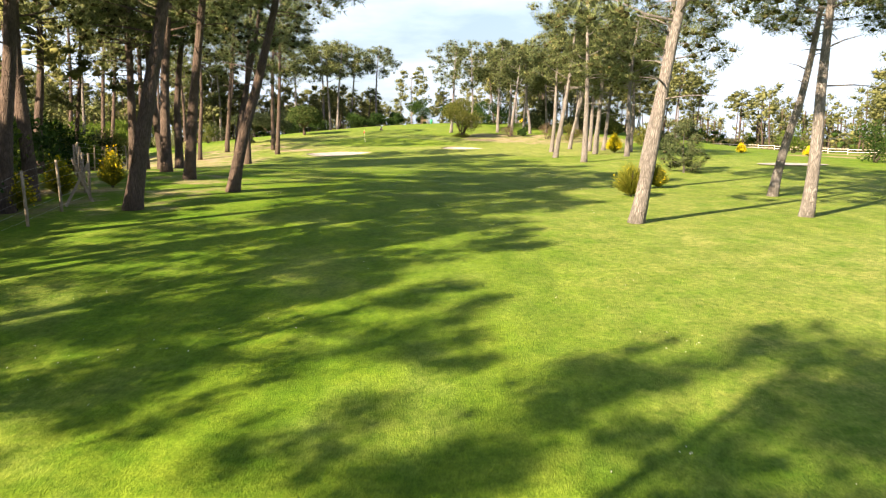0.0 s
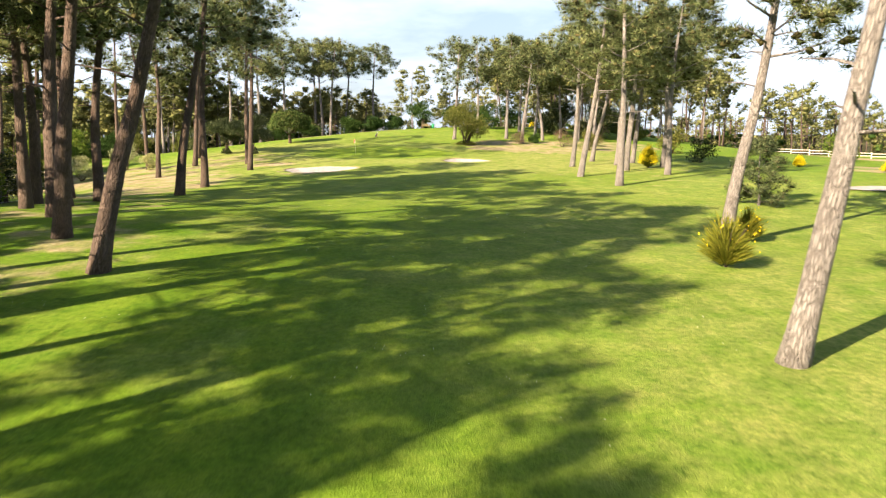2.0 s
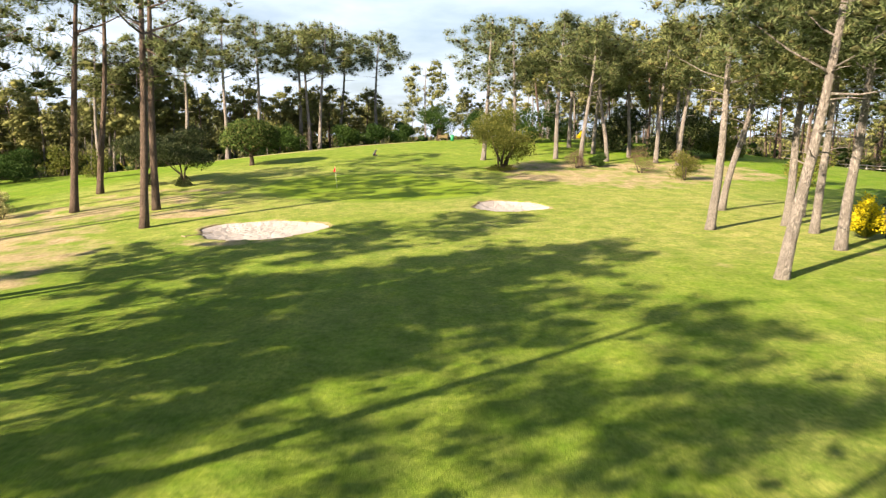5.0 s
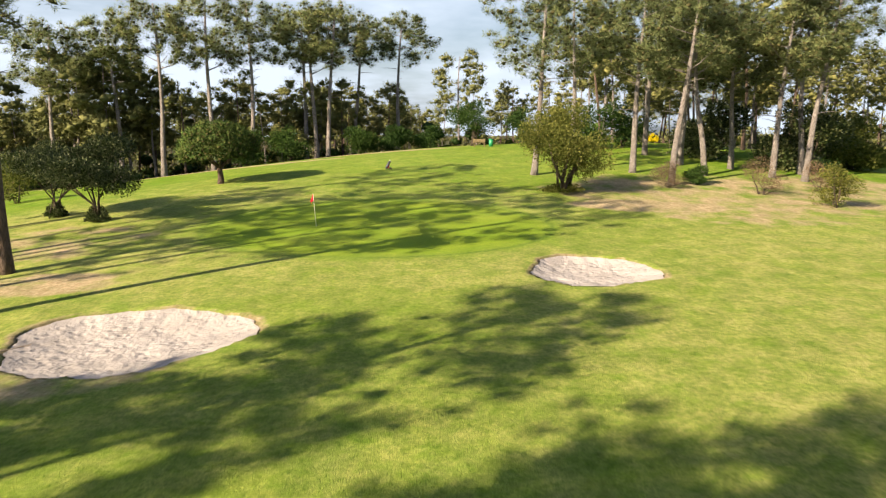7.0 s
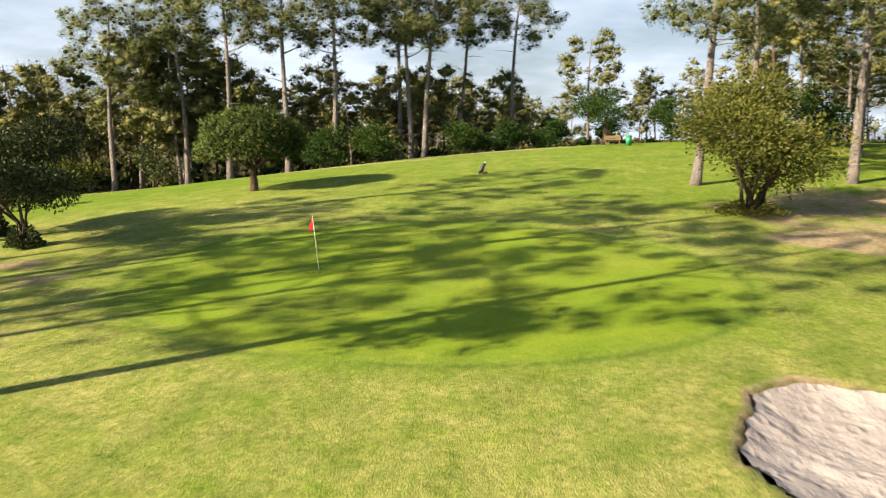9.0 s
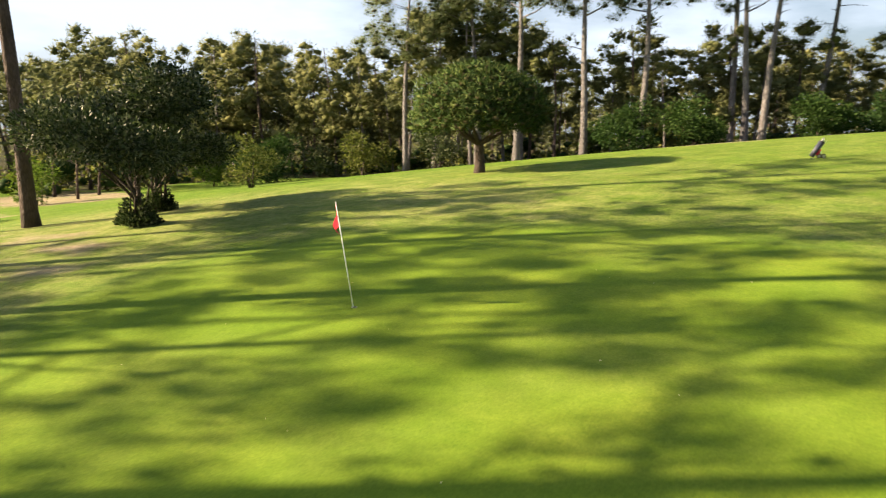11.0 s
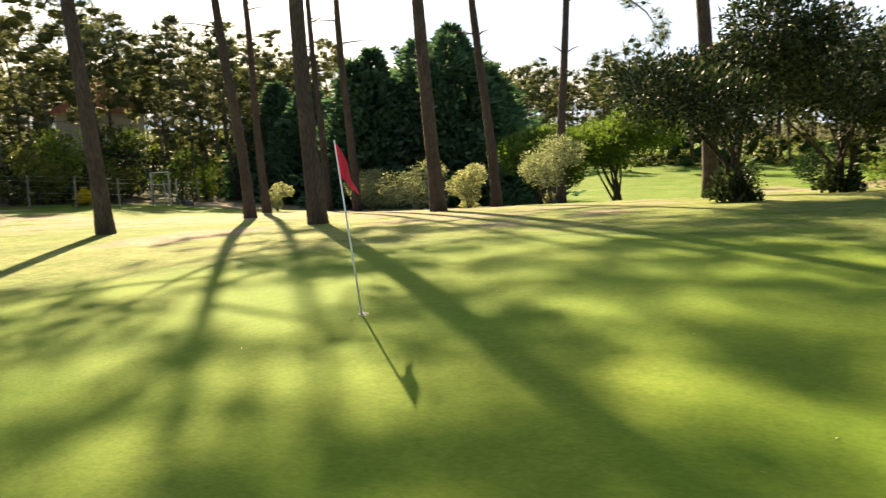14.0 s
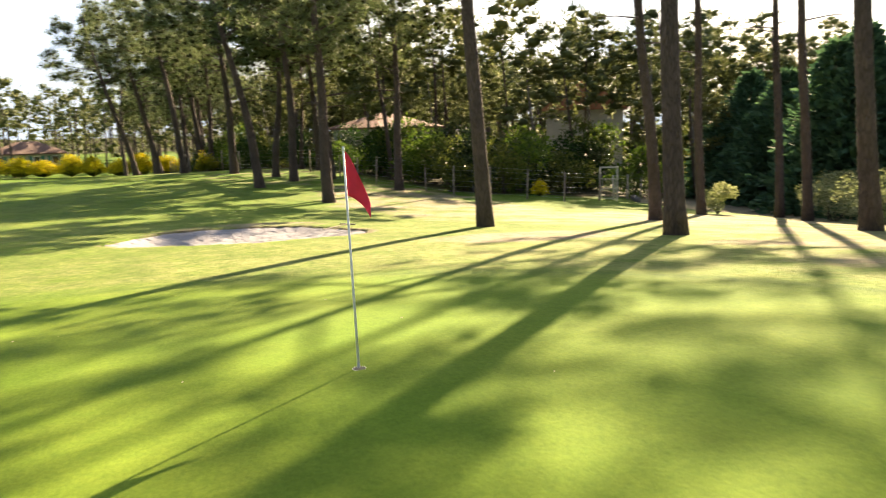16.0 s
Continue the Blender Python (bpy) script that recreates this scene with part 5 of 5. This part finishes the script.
# ---- golf bag on its trolley ----
def build_trolley():
    ob = empty("golf_bag_trolley", "dark golf bag leaning on a two-wheeled trolley", "golf bag")
    axis = Vector((0.54, 0, 0.84)).normalized()
    foot = Vector((-0.22, 0, 0.12))
    bm = bmesh.new()
    rod(bm, foot, foot + axis * 0.88, 0.13, 0.145, 20)
    part_bm("bag", bm, M_NAVY, ob, "dark nylon golf bag", True)
    bm = bmesh.new()
    rod(bm, foot + axis * 0.86, foot + axis * 0.93, 0.152, 0.148, 20)
    part_bm("bag_rim", bm, M_BLACK, ob, "", True)
    bm = bmesh.new()
    box(bm, (0.16, 0.20, 0.34), foot + axis * 0.40 + Vector((0.10, 0, -0.10)), axis.to_track_quat("Z", "Y").to_matrix().to_4x4(), 0.03)
    part_bm("pocket", bm, M_RED, ob, "red pocket on the bag")
    for i in range(7):
        a = i * 0.9
        tip = foot + axis * (1.02 + 0.03 * (i % 3)) + Vector((0, math.cos(a) * 0.07, math.sin(a) * 0.06))
        bm = bmesh.new()
        rod(bm, foot + axis * 0.88 + Vector((0, math.cos(a) * 0.05, math.sin(a) * 0.05)), tip, 0.007, 0.007, 6)
        club = part_bm("club", bm, M_STEEL, ob, "steel club shaft")
        bm = bmesh.new()
        box(bm, (0.05, 0.09, 0.035), tip + Vector((0, 0.02, 0)), Matrix.Rotation(a, 4, "X"), 0.012)
        part_bm("club_head", bm, M_WHITE if i % 3 == 0 else M_STEEL, club)
    for s in (-1, 1):
        bm = bmesh.new()
        bmesh.ops.create_cone(bm, cap_ends=True, segments=24, radius1=0.13, radius2=0.13, depth=0.04, matrix=Matrix.Translation((0.30, s * 0.27, 0.13)) @ Matrix.Rotation(radians(90), 4, "X"))
        wheel = part_bm("wheel", bm, M_BLACK, ob, "black rubber wheel", False)
        bm = bmesh.new()
        bmesh.ops.create_cone(bm, cap_ends=True, segments=18, radius1=0.075, radius2=0.075, depth=0.052, matrix=Matrix.Translation((0.30, s * 0.27, 0.13)) @ Matrix.Rotation(radians(90), 4, "X"))
        part_bm("rim", bm, M_STEEL, wheel)
        bm = bmesh.new()
        rod(bm, (0.30, s * 0.25, 0.13), foot + axis * 0.55 + Vector((0.05, s * 0.05, -0.12)), 0.012)
        part_bm("strut", bm, M_STEEL, ob)
    bm = bmesh.new()
    rod(bm, foot - axis * 0.05 + Vector((0.12, 0, -0.10)), foot + axis * 1.12 + Vector((0.13, 0, -0.10)), 0.014)
    part_bm("handle", bm, M_STEEL, ob, "steel trolley handle")
    bm = bmesh.new()
    box(bm, (0.08, 0.26, 0.03), foot + Vector((0.0, 0, -0.10)), None, 0.008)
    part_bm("bag_rest", bm, M_BLACK, ob)
    return ob


put(build_trolley(), -9.3, 107.3, radians(40), 0.62)


# ---- brow: bin and bench ----
def build_bin():
    ob = empty("litter_bin", "green plastic litter bin on the brow", "litter bin")
    bm = bmesh.new()
    rod(bm, (0, 0, 0), (0, 0, 0.82), 0.24, 0.28, 20)
    part_bm("body", bm, M_BIN, ob, "", True)
    bm = bmesh.new()
    rod(bm, (0, 0, 0.82), (0, 0, 0.90), 0.30, 0.26, 20)
    part_bm("lid", bm, M_BIN, ob, "", True)
    return ob


def build_bench():
    ob = empty("wooden_bench", "yellowish wooden bench with a slatted back", "bench")
    for i in range(3):
        bm = bmesh.new()
        box(bm, (1.5, 0.11, 0.035), (0, -0.16 + 0.14 * i, 0.43), None, 0.006)
        part_bm("seat_slat", bm, M_YWOOD, ob)
        bm = bmesh.new()
        box(bm, (1.5, 0.03, 0.10), (0, 0.24 + 0.03 * i, 0.58 + 0.14 * i), None, 0.006)
        part_bm("back_slat", bm, M_YWOOD, ob)
    for s in (-1, 1):
        bm = bmesh.new()
        box(bm, (0.07, 0.07, 0.95), (s * 0.62, 0.22, 0.47), Matrix.Rotation(radians(-8), 4, "X"), 0.006)
        part_bm("back_leg", bm, M_YWOOD, ob)
        bm = bmesh.new()
        box(bm, (0.07, 0.07, 0.43), (s * 0.62, -0.18, 0.21), None, 0.006)
        part_bm("front_leg", bm, M_YWOOD, ob)
    return ob


put(build_bin(), -2.0, 124.0, 0, 0.8)
put(build_bench(), -3.1, 124.1, radians(170), 0.8)


# ---- rake and fallen branch at the bunker ----
def build_rake():
    ob = empty("bunker_rake", "wooden bunker rake lying on the sand edge", "rake")
    bm = bmesh.new()
    rod(bm, (0, 0, 0.03), (1.5, 0.2, 0.08), 0.014)
    part_bm("handle", bm, M_WOOD, ob)
    bm = bmesh.new()
    box(bm, (0.05, 0.55, 0.035), (0, 0, 0.03), None, 0.005)
    part_bm("head", bm, M_WOOD, ob)
    for i in range(8):
        bm = bmesh.new()
        rod(bm, (0, -0.24 + 0.068 * i, 0.03), (-0.02, -0.24 + 0.068 * i, -0.05), 0.006, 0.003, 5)
        part_bm("tine", bm, M_WOOD, ob)
    return ob


put(build_rake(), -14.1, 71.6, 0.7)


# ---- fences ----
def build_fence(name, label, points, tall, spacing, post_mat, wires, wire_r=0.0026, thick=0.05, group=""):
    ob = empty(name, label, "fence", group)
    pts = []
    for (x0, y0), (x1, y1) in zip(points, points[1:]):
        n = max(1, round(math.hypot(x1 - x0, y1 - y0) / spacing))
        pts += [(x0 + (x1 - x0) * i / n, y0 + (y1 - y0) * i / n) for i in range(n)]
    pts.append(points[-1])
    r = random.Random(len(pts))
    tops = []
    for x, y in pts:
        z, lx, ly = gz(x, y), r.gauss(0, 0.05), r.gauss(0, 0.05)
        hh = tall * r.uniform(0.93, 1.07)
        v, f = tube([(x, y, z - 0.3), (x + lx * 0.5, y + ly * 0.5, z + hh * 0.5), (x + lx, y + ly, z + hh)], [thick, thick * 0.95, thick * 0.8], 7, 0.1, np.random.default_rng(len(tops)))
        part("post", mesh_of("post", v, f, post_mat), ob)
        tops.append((Vector((x, y, z)), Vector((x + lx, y + ly, z + hh))))
    for w in wires:
        run = [a.lerp(b, w) for a, b in tops]
        v, f = tube(run, [wire_r] * len(run), 4)
        part("wire", mesh_of("wire", v, f, M_STEEL), ob)
    return ob


build_fence("wire_fence", "leaning wooden-post wire fence along the wood", ((-11.9, 15.0), (-12.4, 21.0), (-13.0, 26.0), (-17.6, 34.0), (-20.4, 40.0), (-22.2, 50.0), (-24.6, 56.4), (-29.9, 59.4), (-33.0, 58.3)), 1.6, 2.3, M_WOOD, (0.12, 0.3, 0.48, 0.66, 0.84, 0.97))
build_fence("wire_fence", "wire fence on pale posts beyond the gate", ((-34.6, 57.6), (-38.5, 55.2), (-43.5, 53.0)), 1.5, 2.0, M_CONCRETE, (0.12, 0.3, 0.48, 0.66, 0.84, 0.97))
for x, y, t in ((-12.7, 24.6, 0.5), (-12.9, 25.4, -0.35)):
    bm = bmesh.new()
    box(bm, (0.09, 0.05, 1.7), (0, 0, 0.75), Matrix.Rotation(t, 4, "Y"), 0.008)
    me = bpy.data.meshes.new("fence_brace")
    bm.to_mesh(me)
    bm.free()
    me.materials.append(M_WOOD)
    put(tagged(new("fence_brace", me), "grey weathered plank propped against the fence", "plank", "fence braces"), x, y, 0.6)


def build_gate():
    ob = empty("metal_gate", "narrow pale metal gate in the wire fence", "gate")
    for s in (-1, 1):
        bm = bmesh.new()
        box(bm, (0.09, 0.09, 2.1), (s * 0.5, 0, 0.95), None, 0.01)
        part_bm("gate_post", bm, M_CONCRETE, ob)
    bm = bmesh.new()
    box(bm, (1.0, 0.07, 0.08), (0, 0, 1.96), None, 0.01)
    part_bm("head_bar", bm, M_CONCRETE, ob)
    for i in range(6):
        bm = bmesh.new()
        rod(bm, (-0.36 + 0.144 * i, 0, 0.12), (-0.36 + 0.144 * i, 0, 1.28), 0.010)
        part_bm("upright", bm, M_STEEL, ob)
    for z in (0.12, 0.70, 1.28):
        bm = bmesh.new()
        box(bm, (0.86, 0.035, 0.04), (0, 0, z), None, 0.005)
        part_bm("cross_bar", bm, M_CONCRETE, ob)
    return ob


put(build_gate(), -33.9, 58.0, radians(-25))

# a felled trunk by the gate
v, f = tube([(-0.95, 0, 0.14), (-0.3, 0.02, 0.16), (0.4, -0.02, 0.15), (1.0, 0.03, 0.13)], [0.15, 0.16, 0.15, 0.13], 12, 0.08, np.random.default_rng(2))
put(tagged(new("log", mesh_of("log", v, f, M_BARK_GREY)), "short pale log lying on the grass", "log"), -36.2, 57.6, radians(60))


def build_rail_fence():
    ob = empty("rail_fence", "pale weathered post-and-rail fence beside a sandy track", "fence")
    run = [(84.0, 98.0), (67.0, 118.0), (58.0, 138.0), (50.0, 156.0)]
    pts = [(a[0] + (b[0] - a[0]) * i / 6, a[1] + (b[1] - a[1]) * i / 6) for a, b in zip(run, run[1:]) for i in range(6)] + [run[-1]]
    tops = []
    for x, y in pts:
        z = gz(x, y)
        bm = bmesh.new()
        box(bm, (0.11, 0.11, 1.3), (x, y, z + 0.35), None, 0.01)
        part_bm("post", bm, M_CONCRETE, ob)
        tops.append(Vector((x, y, z)))
    for a, b in zip(tops, tops[1:]):
        for hh in (0.42, 0.85):
            bm = bmesh.new()
            d = b - a
            box(bm, (d.length, 0.05, 0.10), (a + b) / 2 + Vector((0, 0, hh)), Matrix.Rotation(math.atan2(d.y, d.x), 4, "Z"), 0.006)
            part_bm("rail", bm, M_CONCRETE, ob)
    return ob


build_rail_fence()


# ---- houses beyond the wood ----
def build_house(label, w, d, wall_h, roof_h, windows, shutters, hip=True, tiles=M_TILE_DARK):
    ob = empty("house", label, "house", "houses beyond the wood")
    bm = bmesh.new()
    box(bm, (w, d, wall_h + 0.5), (0, 0, wall_h / 2 - 0.25))
    part_bm("wall", bm, M_WALL, ob, "white plastered walls")
    o = 0.45
    x, y, k = w / 2 + o, d / 2 + o, (d / 2 if hip else -0.02)
    z0, z1 = wall_h - 0.10, wall_h + roof_h
    top = [(-x, -y, z0), (x, -y, z0), (x, y, z0), (-x, y, z0), (-x + k, 0, z1), (x - k, 0, z1)]
    low = [(a, b, c - 0.16) for a, b, c in top]
    faces = [(0, 1, 5, 4), (2, 3, 4, 5), (1, 2, 5), (3, 0, 4)]
    faces += [tuple(i + 6 for i in reversed(fc)) for fc in faces] + [(i, i + 6, (i + 1) % 4 + 6, (i + 1) % 4) for i in range(4)]
    part("roof", mesh_of("roof", top + low, faces, tiles, False), ob, "clay tile roof")
    for i in range(windows):
        px = -w / 2 + w * (i + 0.5) / windows
        for side in (-1, 1):
            bm = bmesh.new()
            box(bm, (1.0, 0.10, 1.25), (px, side * (d / 2 + 0.02), wall_h - 1.15), None, 0.01)
            win = part_bm("window", bm, M_WHITE, ob, "white-framed window")
            bm = bmesh.new()
            box(bm, (0.84, 0.04, 1.08), (px, side * (d / 2 + 0.065), wall_h - 1.15))
            part_bm("pane", bm, M_GLASS, win)
            if shutters:
                for s in (-1, 1):
                    bm = bmesh.new()
                    box(bm, (0.52, 0.05, 1.3), (px + s * 0.80, side * (d / 2 + 0.03), wall_h - 1.15), None, 0.006)
                    part_bm("shutter", bm, M_SHUTTER, win, "dark green wooden shutter")
    return ob


put(build_house("single-storey white house with green shutters", 7.0, 6.5, 3.7, 1.15, 3, True), -29.9, 29.9, radians(20))
put(build_house("two-storey white house with an orange gabled roof", 8.0, 7.0, 6.2, 2.6, 3, False, False, M_TILE), -49.6, 33.0, radians(55))
put(build_house("low white house with a clay tile roof", 10.0, 8.0, 2.6, 1.7, 4, True), 6.5, -37.0, radians(5))
